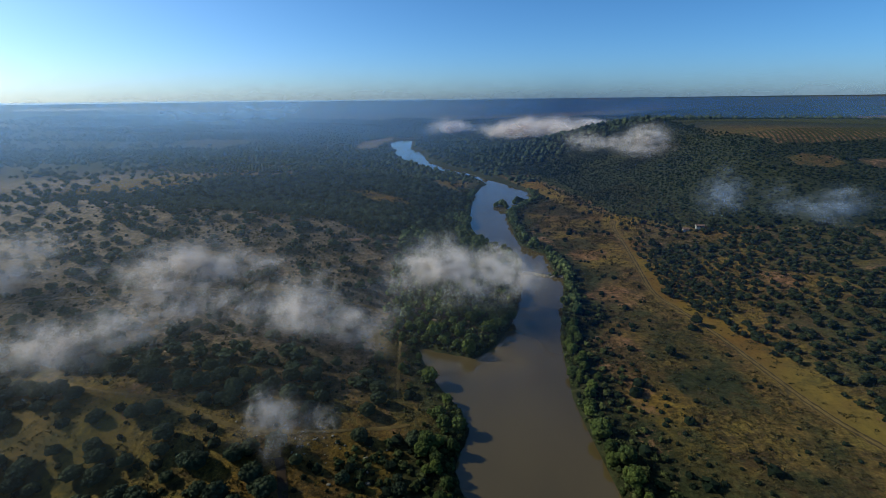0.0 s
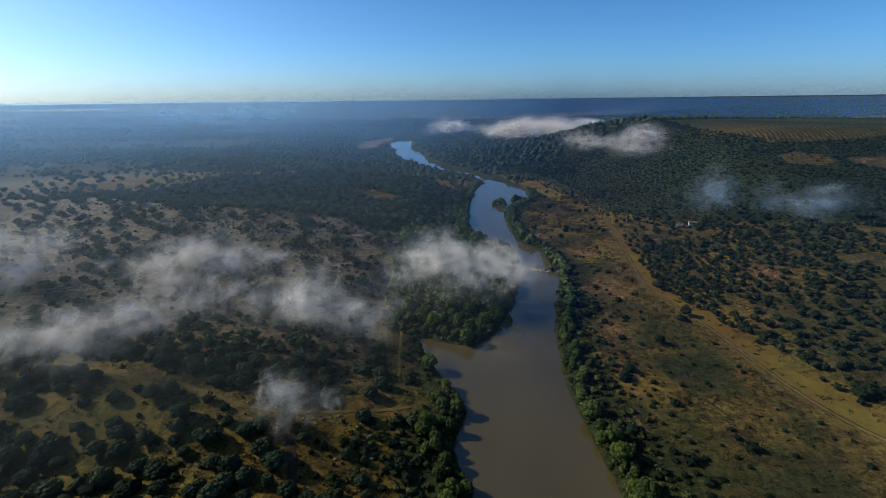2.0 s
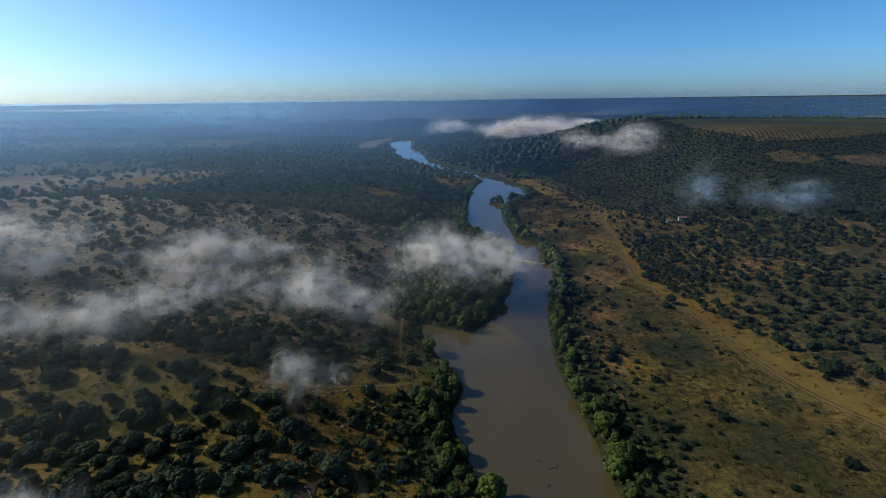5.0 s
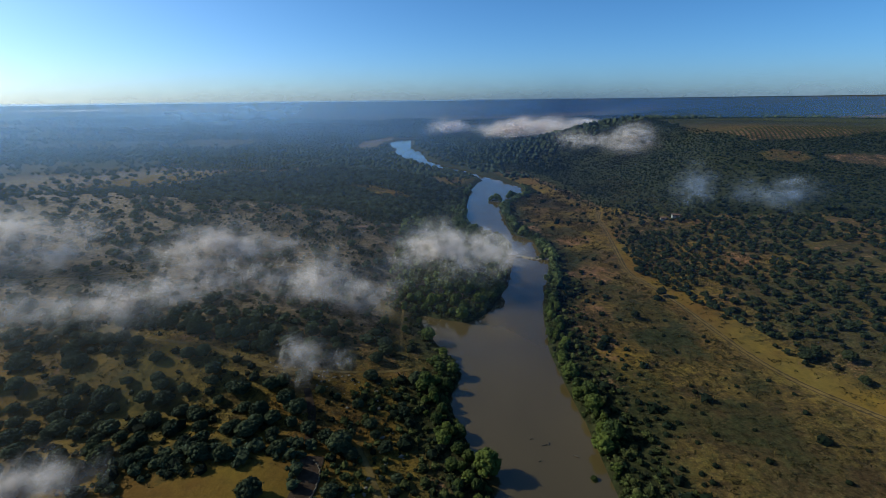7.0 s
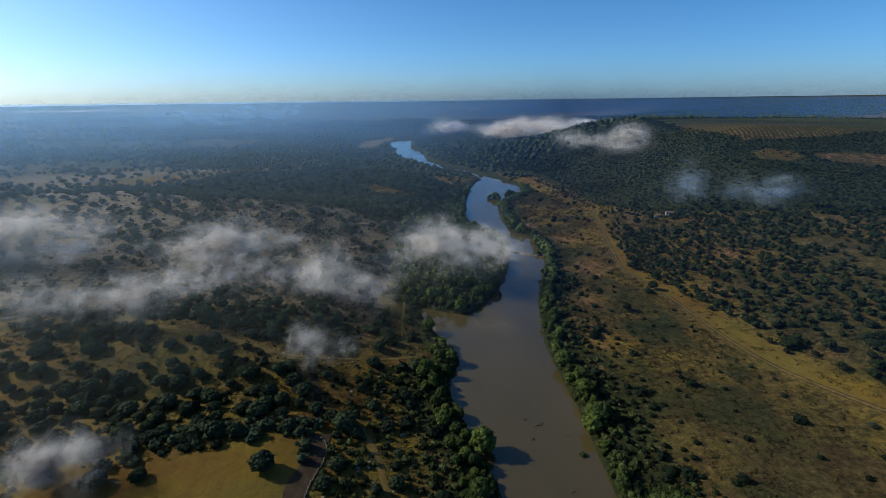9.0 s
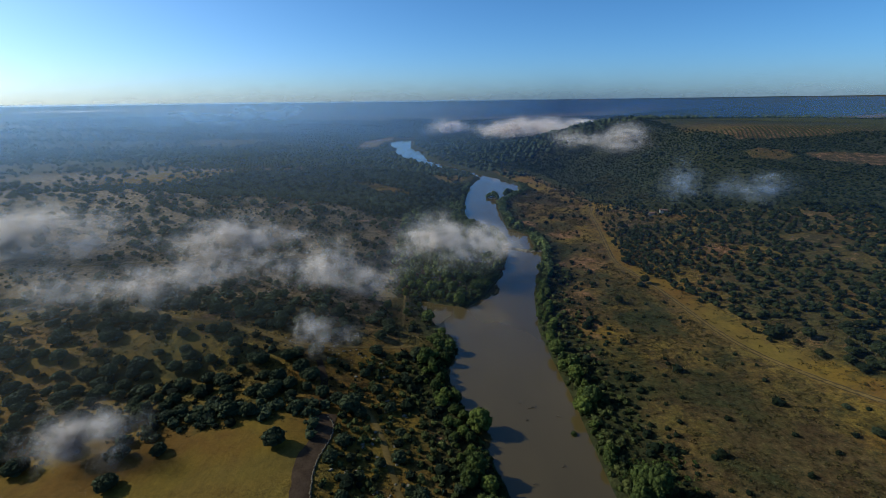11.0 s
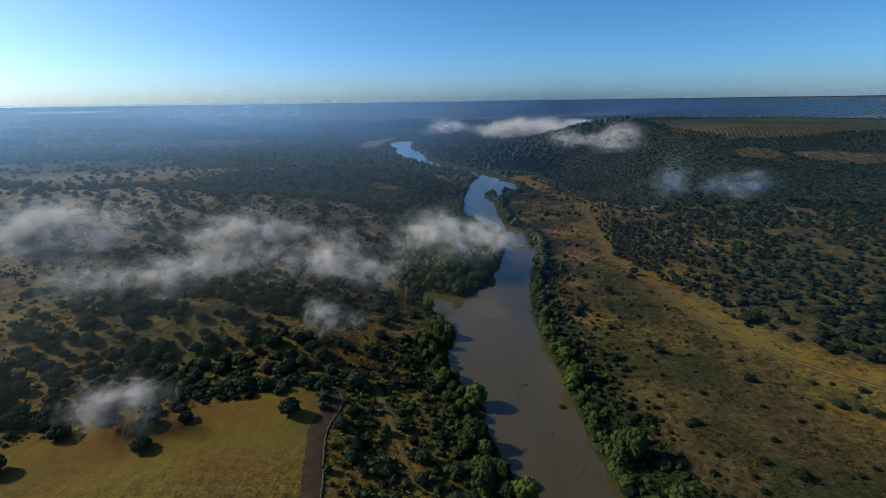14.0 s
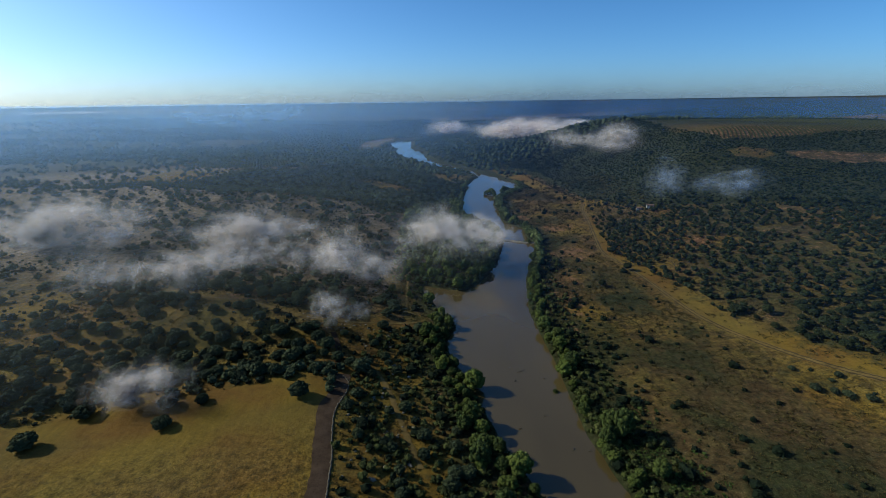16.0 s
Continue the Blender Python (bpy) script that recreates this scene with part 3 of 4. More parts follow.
def near_first(x, y, count, lo=-999):
    """Marks the count points that lie farthest south, where the camera passes nearest."""
    order = np.argsort(np.where(y > lo, y, 9e9))
    take = np.zeros(len(x), bool)
    take[order[:count]] = True
    return take


def make_trees(name, crowns, trunks, leaf, xs, ys, sizes, label, category, group):
    crown_me = [mesh_of("crown", v, f, leaf, True) for v, f in crowns]
    trunk_me = [mesh_of("trunk", v, f, BARK) for v, f in trunks]
    zs = ground_z(xs, ys)
    for x, y, z, s in zip(xs, ys, zs, sizes):
        thing = tagged(new(name), label, category, group)
        k = int(rng.integers(0, len(crowns)))
        part("trunk", trunk_me[k % len(trunk_me)], thing)
        part("crown", crown_me[k], thing)
        thing.matrix_basis = pose(x, y, z, 0, 0, float(rng.uniform(0, 360))) @ Matrix.Diagonal((s, s, s * float(rng.uniform(0.85, 1.12)), 1))


def free(x, y, gap=2.5):
    """Away from water and tracks."""
    d, dl, dr, wet = river_side(x, y)
    ok = d > 1.0
    for line, g in ((TRACK, 3.5), (LEFT_TRACK, 2.2 + gap * 0.6), (FIELD_ROAD, 3.5 + gap), (SLOPE_TRACK, 1.5 + gap * 0.5), (SLOPE_PATH, 1.2 + gap * 0.4)):
        ok &= to_line(x, y, line)[0] > g
    return ok, d, dl < dr


def oak_share(x, y):
    ok, d, left = free(x, y)
    n = cloud(x, y, 38, 61, 2)
    slope = ramp(165, 205, y) * (1 - ramp(330, 350, y)) * ramp(-45, -75, x)
    share = 0.3 + 0.45 * ramp(0.42, 0.62, n)
    share = share * (1 - 0.6 * bump2(x, y, -82, 112, 70, 12))
    edge = to_line(x, y, FIELD_EDGE)[0]
    hollow = 0.7 * bump2(x, y, -70, 145, 70, 26) + 1.1 * bump2(x, y, -95, 82, 75, 17) + 0.3 * bump2(x, y, -130, 130, 70, 40) + 0.8 * (edge < 16)
    share = np.clip(share + hollow, 0, 1) * (1 - slope) + slope * (0.18 + 0.26 * ramp(0.45, 0.62, n))
    share = np.where((d < 50) & (y < 110), 0.42, share) * np.where((d < 45) & (y >= 110) & (y < 175), 0.45, 1.0)
    ok &= left & ~inside(x, y, FIELD) & ~inside(x, y, COVE_GRASS) & (edge > np.where(x < -105, 6.0, 3.0)) & (d > 14) & ~((x > -34) & (x < 60) & (y > 172) & (y < 330))
    return ok * share


def back_share(x, y):
    ok, d, left = free(x, y)
    n = cloud(x, y, 70, 62, 2)
    dark = np.maximum(inside(x, y, DARK_WOOD) * 1.0, 0.6 * np.exp(-((y - 435 - 0.1 * (x + 400)) / 26) ** 2))
    share = np.clip(0.05 + 0.2 * ramp(0.48, 0.62, n) + dark * (0.8 + 0.3 * ramp(0.3, 0.5, n)), 0, 1)
    return (ok & left & (d > 10) & ~inside(x, y, CLEARING) & ~inside(x, y, OLIVES)) * share


def grove_share(x, y):
    ok, d, left = free(x, y)
    east, hill = side_of(x, y, TRACK), side_of(x, y, HILL_FOOT)
    strip_w = 4.5 + 8.5 * ramp(250, 130, y)
    thin = 1 - 0.7 * ramp(0.62, 0.68, cloud(x, y, 40, 31)) - np.exp(-((x - 187) / 8) ** 2 - ((y - 240) / 13) ** 2) - 1.0 * ((np.abs(x - 190) < 10) & (y > 337) & (y < 347))
    return (ok & ~left & (east > strip_w) & (hill < 8)) * (0.97 - 0.12 * ramp(150, 230, x) * ramp(330, 290, y)) * thin


def bank_share(x, y):
    ok, d, left = free(x, y)
    spit = (x > -34) & (x < 60) & (y > 172) & (y < 330) & left
    belt = np.where(left, 13.0, 7.5) + 16 * (cloud(x, y, 26, 64) - 0.5)
    belt = np.where(~left & (y > 240), 6.0, belt)
    belt = np.where(y > 425, np.where(left, 3.5, 5.0), belt)
    cove = left & (x < -3) & (y > 140) & (y < 190)
    return ((d > 0.7) & (d < belt) | spit & (d > 0.9)) * np.where(cove & ~(spit & (y > 190)), 0.12, 0.92) * (y < 560)


def shrub_share(x, y):
    ok, d, left = free(x, y, 0.5)
    east, hill = side_of(x, y, TRACK), side_of(x, y, HILL_FOOT)
    n = cloud(x, y, 22, 65, 2)
    meadow = ~left & (east < -4) & (hill < 0)
    m = 0.05 + 0.22 * ramp(0.5, 0.64, n) + 0.7 * ramp(50, 14, d) * (1 - 0.75 * ramp(225, 260, y))
    l = 0.25 + 0.5 * ramp(0.48, 0.6, n) + 0.5 * ((d < 50) & (y < 110))
    return ok * np.where(meadow, m, np.where(left & ~inside(x, y, FIELD), l, 0.0))


def scrub_share(x, y):
    hill = side_of(x, y, HILL_FOOT)
    out = np.where(inside(x, y, HILL_PATCH), 0.25, 1.0) * ~(inside(x, y, VINEYARD) | inside(x, y, RED_SOIL))
    d = river_side(x, y)[0]
    return ((hill > -4) & (d > 4)) * out * (0.7 + 0.3 * ramp(0.35, 0.6, cloud(x, y, 40, 66)))


def far_share(x, y):
    d = river_side(x, y)[0]
    wood = 1 - ramp(0.54, 0.6, cloud(x, y, 420, 41, 2))
    hill = side_of(x, y, HILL_FOOT)
    r = np.hypot(x, y)
    return ((d > np.where((y > 600) & (y < 1150), np.where(hill > -200, 7, np.where((x > -130) & (y < 800), 45, 10)), 8)) & ((y > 600) | (np.abs(x) > 480)) & ((hill < 0) | (y > 700)) & (np.abs(x) < y * 1.15 + 120) & ~inside(x, y, SAND_FLAT) & ~inside(x, y, VINEYARD) & ~inside(x, y, OLIVES) & ~inside(x, y, CLEARING)) \
        * (0.02 + 0.1 * wood + 0.7 * (np.abs(x) < 420) * ramp(1500, 1200, y) + 0.8 * ramp(0.5, 0.58, cloud(x * 0.6, y * 1.6, 150, 67)) + 0.85 * ramp(655, 690, y) * ramp(920, 830, y + 60 * cloud(x, y, 130, 68)) * (x < -60) * ramp(-1300, -1000, x))


# holm oaks on the near slopes
FIELD_OAKS = [(-85, 55.5, 0.62), (-96, 53.5, 0.85), (-92, 43, 0.74), (-122, 48.5, 0.92), (-116, 57, 0.9), (-52, 59, 0.9), (-128, 33, 0.95), (-152, 22, 0.95)]
ox, oy = scatter(-430, 10, -120, 352, 7.2, oak_share, 101)
oak_crowns = [crown_shape(rng.uniform(7.2, 9), rng.uniform(5.0, 6.0), rng.uniform(-0.4, 0.1), 42, 1500, 0.16, False, small=0.8) for _ in range(7)]
oak_trunks = [trunk_shape(2.6, 0.34, 1.9) for _ in range(3)]
oak_plain = [crown_shape(rng.uniform(7.2, 9), rng.uniform(5.0, 6.2), 0.0, 9, 150, 0.3, False) for _ in range(8)]
take = near_first(np.where(ox < -185, 999, ox), np.where(ox < -185, 999, oy), 290)
(nx_, ny_), (fx_, fy_) = split(ox, oy, take)
make_trees("holm_oak", oak_crowns, oak_trunks, OAK_LEAF, nx_, ny_, rng.uniform(0.5, 0.9, len(nx_)) * np.where((nx_ > -36) & (ny_ < 112), 0.8, 1.0),
           "dark green holm oak with dense rounded crown on pasture", "tree", "oaks of the pasture")
make_trees("holm_oak", oak_crowns, oak_trunks, OAK_LEAF, *np.array(FIELD_OAKS).T,
           "solitary dark holm oak standing in the yellow field", "tree", "oaks of the yellow field")
planted("oak_wood", oak_plain, fx_, fy_, rng.uniform(0.5, 0.95, len(fx_)), OAK_STUFF, "scattered dark holm oaks on a tan slope", "trees")
bx, by = scatter(-700, 30, 340, 660, 7.6, back_share, 102)
planted("oak_wood", [crown_shape(8, 6.2, 0.2, 6, 30, 0.55, False) for _ in range(6)], bx, by, rng.uniform(0.5, 1.0, len(bx)), OAK_STUFF,
        "dark oak woodland and open savanna behind the ridge", "trees")
bx, by = scatter(-345, 30, 308, 655, 5.2, lambda x, y: 0.8 * inside(x, y, DARK_WOOD) * ~inside(x, y, CLEARING) * free(x, y)[0] * free(x, y)[2], 116)
planted("oak_wood", [crown_shape(5.6, 4.4, -0.4, 3, 16, 0.5, False) for _ in range(6)], bx, by, rng.uniform(0.6, 1.1, len(bx)), GROVE_STUFF,
        "dense dark evergreen undergrowth of the wooded hill", "trees")

# the grove
gx, gy = scatter(100, 500, 60, 420, 5.0, grove_share, 103)
grove_crowns = [crown_shape(rng.uniform(5.4, 6.4), rng.uniform(5.0, 5.8), 0.8, 26, 620, 0.14, False, small=0.9) for _ in range(6)]
grove_trunks = [trunk_shape(2.6, 0.2, 1.2) for _ in range(3)]
take = near_first(np.where(gx > 290, 999, gx), np.where(gx > 290, 999, gy), 290)
(nx_, ny_), (fx_, fy_) = split(gx, gy, take)
make_trees("round_tree", grove_crowns, grove_trunks, GROVE_LEAF, nx_, ny_, rng.uniform(0.5, 0.95, len(nx_)),
           "small round-headed dark green grove tree over pale grass", "tree", "trees of the grove")
planted("grove_trees", [crown_shape(6, 5.2, 0.4, 6, 70, 0.28, False) for _ in range(6)], fx_, fy_, rng.uniform(0.45, 0.85, len(fx_)), GROVE_STUFF,
        "dense grove of round-headed dark trees on dry grass", "trees")
LONE = [(121, 202, 0.95), (122.5, 236, 1.1), (95, 174, 0.8), (148, 131, 0.95), (151.5, 131.5, 0.95), (161, 126, 1.0), (146, 128, 0.45)]
make_trees("round_tree", grove_crowns, grove_trunks, GROVE_LEAF, *np.array(LONE).T,
           "lone round dark tree beside the farm track", "tree", "lone trees by the track")

# riverside
wx, wy = scatter(-60, 140, -140, 700, 4.3, bank_share, 104)
bank_crowns = [crown_shape(rng.uniform(5.4, 7.4), rng.uniform(5, 7), 0.0, 30, 800, 0.16, False, small=0.95) for _ in range(7)]
bank_trunks = [trunk_shape(2.8, 0.2, 1.4) for _ in range(3)]
take = near_first(wx, wy, 240, 8)
(nx_, ny_), (fx_, fy_) = split(wx, wy, take)
make_trees("riverside_tree", bank_crowns, bank_trunks, WILLOW_LEAF, nx_, ny_, rng.uniform(0.25, 0.8, len(nx_)) * np.where(rng.random(len(nx_)) < 0.2, 1.75, 1),
           "bushy fresh green riverside tree leaning over the muddy bank", "tree", "trees along the river")
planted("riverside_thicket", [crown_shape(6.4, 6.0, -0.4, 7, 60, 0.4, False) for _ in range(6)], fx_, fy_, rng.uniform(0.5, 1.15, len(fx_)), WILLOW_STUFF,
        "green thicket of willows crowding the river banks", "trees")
ISLE = [(57, 478, 1.35), (60, 474, 1.1), (53, 481, 0.9), (50, 477, 0.7), (67, 452, 0.8), (64, 454, 0.6), (76, 492, 1.2), (81, 493, 1.1), (72, 490, 0.8), (69, 277.5, 0.75), (65.5, 278, 0.45), (62, 281, 0.3), (61, 470, 0.9), (72, 487, 0.7), (86, 490, 0.9)]
make_trees("islet_tree", bank_crowns, bank_trunks, WILLOW_LEAF, *np.array(ISLE).T, "bushy tree on a low islet in the river", "tree", "trees on the islets")

# shrubs, scrub, tufts
sx, sy = scatter(-300, 170, -60, 600, 4.2, shrub_share, 105)
planted("shrubs", [crown_shape(2.6, 1.7, -0.2, 1, 16, 0.24, False, core=False) for _ in range(6)], sx, sy, rng.uniform(0.25, 0.9, len(sx)) * np.where(rng.random(len(sx)) < 0.2, 2.2, 1), SCRUB_STUFF,
        "low dark shrubs scattered over dry grass", "shrubs")
def slope_share(x, y):
    ok, d, left = free(x, y, 0.3)
    return (ok & left & (d > 4) & ~inside(x, y, FIELD) & (x > -36)) * (0.35 + 0.5 * ramp(0.4, 0.6, cloud(x, y, 14, 71, 2)))


def bank_scrub_share(x, y):
    ok, d, left = free(x, y, 0.3)
    reach = (12 + 26 * cloud(x, y, 34, 72, 2)) * np.where(left, 1, 0.7 - 0.35 * ramp(225, 260, y))
    return (ok & (d > 1.0) & (d < reach) & (~left | (y > 110))) * (0.3 + 0.7 * (d < 7) + 0.5 * ramp(0.4, 0.6, cloud(x, y, 12, 73, 2))) * np.where(left & (x < -3) & (y < 200), 0.3, 1.0)


px_, py_ = scatter(-36, 40, -120, 118, 3.0, slope_share, 111)
planted("slope_scrub", [crown_shape(3.6, 2.5, -0.2, 4, 40, 0.22, False) for _ in range(6)], px_, py_, rng.uniform(0.35, 1.05, len(px_)), BANK_STUFF,
        "ragged olive-green scrub on the slope between road and river", "scrub")
def edge_share(x, y):
    e = side_of(x, y, FIELD_EDGE)
    return ((e < np.where(x < -105, -4.0, -0.8)) & (e > -10) | (e > np.where(x < -105, 4.0, 0.8)) & (e < 10)) * ~inside(x, y, FIELD) * (x < -40) * 0.85


px_, py_ = scatter(-250, -36, 0, 100, 3.4, edge_share, 115)
planted("field_hedge", [crown_shape(4.6, 3.2, -0.3, 5, 60, 0.22, False) for _ in range(6)], px_, py_, rng.uniform(0.5, 1.2, len(px_)), OAK_STUFF,
        "dense dark oak scrub along the field edge", "scrub")
px_, py_ = scatter(-40, 130, -60, 560, 3.3, bank_scrub_share, 112)
planted("bank_scrub", [crown_shape(3.2, 2.2, -0.2, 4, 34, 0.22, False) for _ in range(6)], px_, py_, rng.uniform(0.35, 1.25, len(px_)), BANK_STUFF,
        "ragged olive-green bushes and reeds along the river banks", "scrub")
def reed_share(x, y):
    d, dl, dr, wet = river_side(x, y)
    return (~wet & (d > 0.15) & (d < 2.5 + 3 * cloud(x, y, 9, 74, 2))) * np.where((dl < dr) & (x < -3) & (y > 140), 0.25, 0.9)


px_, py_ = scatter(-30, 110, -70, 430, 1.9, reed_share, 113)
planted("bank_reeds", [crown_shape(2.3, 1.7, -0.4, 2, 26, 0.17, False) for _ in range(6)], px_, py_, rng.uniform(0.5, 1.25, len(px_)), REED_STUFF,
        "ragged reeds and low bushes overhanging the water's edge", "reeds")
px_, py_ = scatter(45, 130, -70, 62, 1.5, lambda x, y: (river_side(x, y)[0] > 3) * ramp(34, 6, river_side(x, y)[0]) * ramp(0.3, 0.6, cloud(x, y, 16, 75, 2)), 114)
planted("fresh_grass", [crown_shape(1.5, 0.6, -0.1, 0, 12, 0.22, False) for _ in range(5)], px_, py_, rng.uniform(0.6, 1.6, len(px_)), FRESH_STUFF,
        "fresh green grass growing behind the river bank", "grass", sink=0.05)
make_trees("riverside_tree", bank_crowns, bank_trunks, WILLOW_LEAF, np.array([60.5, 66.0]), np.array([48.0, 30.0]), np.array([1.55, 1.0]),
           "large rounded light green willow beside the water", "tree", "trees along the river")
hx, hy = scatter(-60, 640, 240, 940, 3.1, scrub_share, 106)
hs = rng.uniform(0.35, 0.8, len(hx)) * np.where(rng.random(len(hx)) < 0.06, 1.8, 1) * (1 + 0.25 * (hy > 600))
planted("hillside_scrub", [crown_shape(3.6, 1.7, -0.5, 1, 4, 0.34, False, core=False) for _ in range(6)], hx, hy, hs, SCRUB_STUFF,
        "dense dark green scrub covering the hillside", "scrub")
tx, ty = scatter(-190, 200, -60, 500, 1.55, lambda x, y: free(x, y, 0)[0] * (0.15 + 0.6 * ramp(0.4, 0.65, cloud(x, y, 12, 68, 2))) * ~inside(x, y, FIELD), 107)
planted("grass_tufts", [crown_shape(1.2, 0.55, -0.1, 0, 11, 0.13, False) for _ in range(5)], tx, ty, rng.uniform(0.5, 1.5, len(tx)) * (1 + ty / 500), TUFT_STUFF,
        "tufts of dry and olive-coloured grass", "grass", sink=0.05)
vx, vy = scatter(-1500, 1700, 300, 1900, 11, far_share, 108)
planted("far_woods", [crown_shape(10, 6, -1, 1, 4, 0.7, False, core=False) for _ in range(6)], vx, vy, rng.uniform(0.45, 1.1, len(vx)), OAK_STUFF,
        "distant dark woods on rolling hills", "woods")


def crop_rows(name, ring, angle, gap, high, wide, step, label, seed):
    """Rows of low plants across a field."""
    p = np.array(ring, float)
    mid = p.mean(0)
    ca, sa = math.cos(radians(angle)), math.sin(radians(angle))
    u, v = np.meshgrid(np.arange(-420, 420, step), np.arange(-420, 420, gap))
    v = v + 14 * np.sin(u / 90.0)
    x, y = (mid[0] + u * ca - v * sa).ravel(), (mid[1] + u * sa + v * ca).ravel()
    k = inside(x, y, ring) & ~inside(x, y, TOP_FIELD)
    x, y = x[k], y[k]
    shape = [crown_shape(wide, high, -0.2, 1, 3, 0.2, False, core=False) for _ in range(4)]
    planted(name, shape, x, y, rng.uniform(0.8, 1.2, len(x)), VINE_STUFF if "vine" in name else OAK_STUFF, label, "crops")


crop_rows("vineyard_rows", VINEYARD, 62, 4.4, 1.2, 1.9, 2.6, "pale green vineyard rows curving over bare brown soil", 1)
crop_rows("olive_rows", OLIVES, 68, 11.0, 3.4, 4.6, 7.0, "regular rows of small dark olive trees", 2)

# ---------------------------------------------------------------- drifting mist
# BLUISH: mist with the cool cast of dimmer light put into its colour.
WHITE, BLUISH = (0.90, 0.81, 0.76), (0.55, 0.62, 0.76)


def veil_mesh(name, v, f, tone, soft, material):
    """A mesh of thin veils with a tone and a density at each corner."""
    me = mesh_of(name, v, f, material, True)
    layer = me.color_attributes.new("veil", "FLOAT_COLOR", "POINT")
    tone = np.broadcast_to(np.asarray(tone, np.float32), (len(soft), 3))
    layer.data.foreach_set("color", np.concatenate([tone, np.asarray(soft)[:, None]], 1).astype(np.float32).ravel())
    return me


def mist_bank(name, puffs, dense, label, seed, material=None, tone=WHITE):
    """A bank of mist: soft ragged veils, many in the puffs and few between. puffs: x, y, z, half sizes, share."""
    g = np.random.default_rng(seed)
    share = np.array([p[6] for p in puffs], float)
    # each puff breaks up into billows of its own
    many = g.choice(len(puffs), 9 * len(puffs), p=share / share.sum())
    pc, ps = np.array([p[:3] for p in puffs], float)[many], np.array([p[3:6] for p in puffs], float)[many]
    pc = pc + g.normal(size=pc.shape) * ps * (0.72, 0.6, 0.45)
    ps = ps * g.uniform(0.3, 0.85, (len(many), 1))
    weight = g.exponential(1.0, len(many)) * np.prod(ps, axis=1) ** 0.5
    count = int(78 * len(puffs) * dense)
    pick = g.choice(len(many), count, p=weight / weight.sum())
    at = pc[pick] + g.normal(size=(count, 3)) * ps[pick] * 0.55
    r = ps[pick][:, :2].mean(1) * g.uniform(0.9, 2.1, count)
    high = np.minimum(r, 1.9 * ps[pick][:, 2])
    at[:, 2] = np.maximum(at[:, 2], np.maximum(ground_z(at[:, 0], at[:, 1]), 0) + 0.5 * high)
    # ragged round veils, thickest in the middle, most turned sunward to brighten the mist
    way = g.normal(size=(count, 3)) * (0.6, 0.45, 0.45) + np.where(g.random((count, 1)) < 0.75, (-0.8, -0.8, 0.35), (0.3, 0.2, 1.0))
    way /= np.linalg.norm(way, axis=1, keepdims=True)
    a = np.cross(way, (0.0, 0.0, 1.0))
    a /= np.linalg.norm(a, axis=1, keepdims=True)
    b = np.cross(way, a)
    k = np.arange(10) * 2 * math.pi / 10
    v, soft = [at[:, None]], [np.ones((count, 1))]
    for ring, thick in ((0.3, 0.8), (0.62, 0.3), (1.0, 0.0)):
        reach = ring * g.uniform(0.8, 1.2, (count, 10))
        v.append(at[:, None] + a[:, None] * (np.cos(k) * reach * r[:, None] * 1.2)[..., None] + b[:, None] * (np.sin(k) * reach * high[:, None])[..., None])
        soft.append(np.full((count, 10), thick))
    f = []
    for i in range(10):
        j = (i + 1) % 10
        f.append((0, 1 + i, 1 + j))
        for o in (1, 11):
            f += [(o + i, o + 10 + i, o + 10 + j), (o + i, o + 10 + j, o + j)]
    v, soft = np.concatenate(v, 1), np.concatenate(soft, 1)
    faces = np.array(f)[None] + (np.arange(count) * 31)[:, None, None]
    me = veil_mesh(name, v, faces.reshape(-1, 3), tone, soft.ravel(), material or MIST)
    return tagged(new(name, me), label, "mist", "banks of morning mist", "stuff")


GREY, THIN = "soft grey bank of morning mist drifting over the oaks", "thin veil of mist clinging to the dark hillside"
mist_bank("mist_bank", [(-16, 222, 23, 12, 12, 6, 0.9), (2, 218, 27, 15, 13, 8, 1.5), (18, 228, 25, 14, 15, 7, 1.2), (34, 255, 19, 12, 16, 6, 0.6),
                        (-28, 222, 20, 9, 12, 6, 0.4)], 1.0, "soft grey bank of mist over the wooded river spit", 1)
mist_bank("mist_bank", [(-134, 222, 32, 15, 10, 9, 1.5), (-160, 214, 28, 18, 10, 6, 0.8), (-112, 220, 30, 12, 10, 6, 0.6), (-134, 205, 22, 9, 12, 8, 0.5),
                        (-90, 228, 30, 14, 9, 5, 0.4)], 0.9, GREY, 2)
mist_bank("mist_bank", [(-62, 176, 24, 12, 9, 9, 1.5), (-44, 180, 18, 14, 9, 6, 0.5), (-100, 186, 23, 18, 9, 7, 1.2), (-122, 178, 22, 12, 10, 6, 0.5), (-80, 182, 22, 12, 9, 6, 0.7)],
          0.9, GREY, 3)
mist_bank("mist_bank", [(-55, 113, 23, 7, 7, 6, 1.0), (-48, 118, 18, 6, 6, 4, 0.3)], 0.7, GREY, 4, SOFT_MIST)
mist_bank("mist_bank", [(-128, 134, 38, 14, 9, 6, 1.0), (-150, 128, 34, 16, 10, 7, 1.1), (-172, 126, 32, 14, 10, 8, 0.9), (-112, 140, 36, 10, 8, 4, 0.4)],
          0.8, GREY, 5)
mist_bank("mist_bank", [(-103, 57, 20, 6.5, 5, 4.5, 1.0), (-112, 54, 18, 7, 5, 3.5, 0.7), (-110, 48, 16, 7, 5, 3, 0.25)], 1.5, "thin white mist drifting over the yellow field", 6, SOFT_MIST)
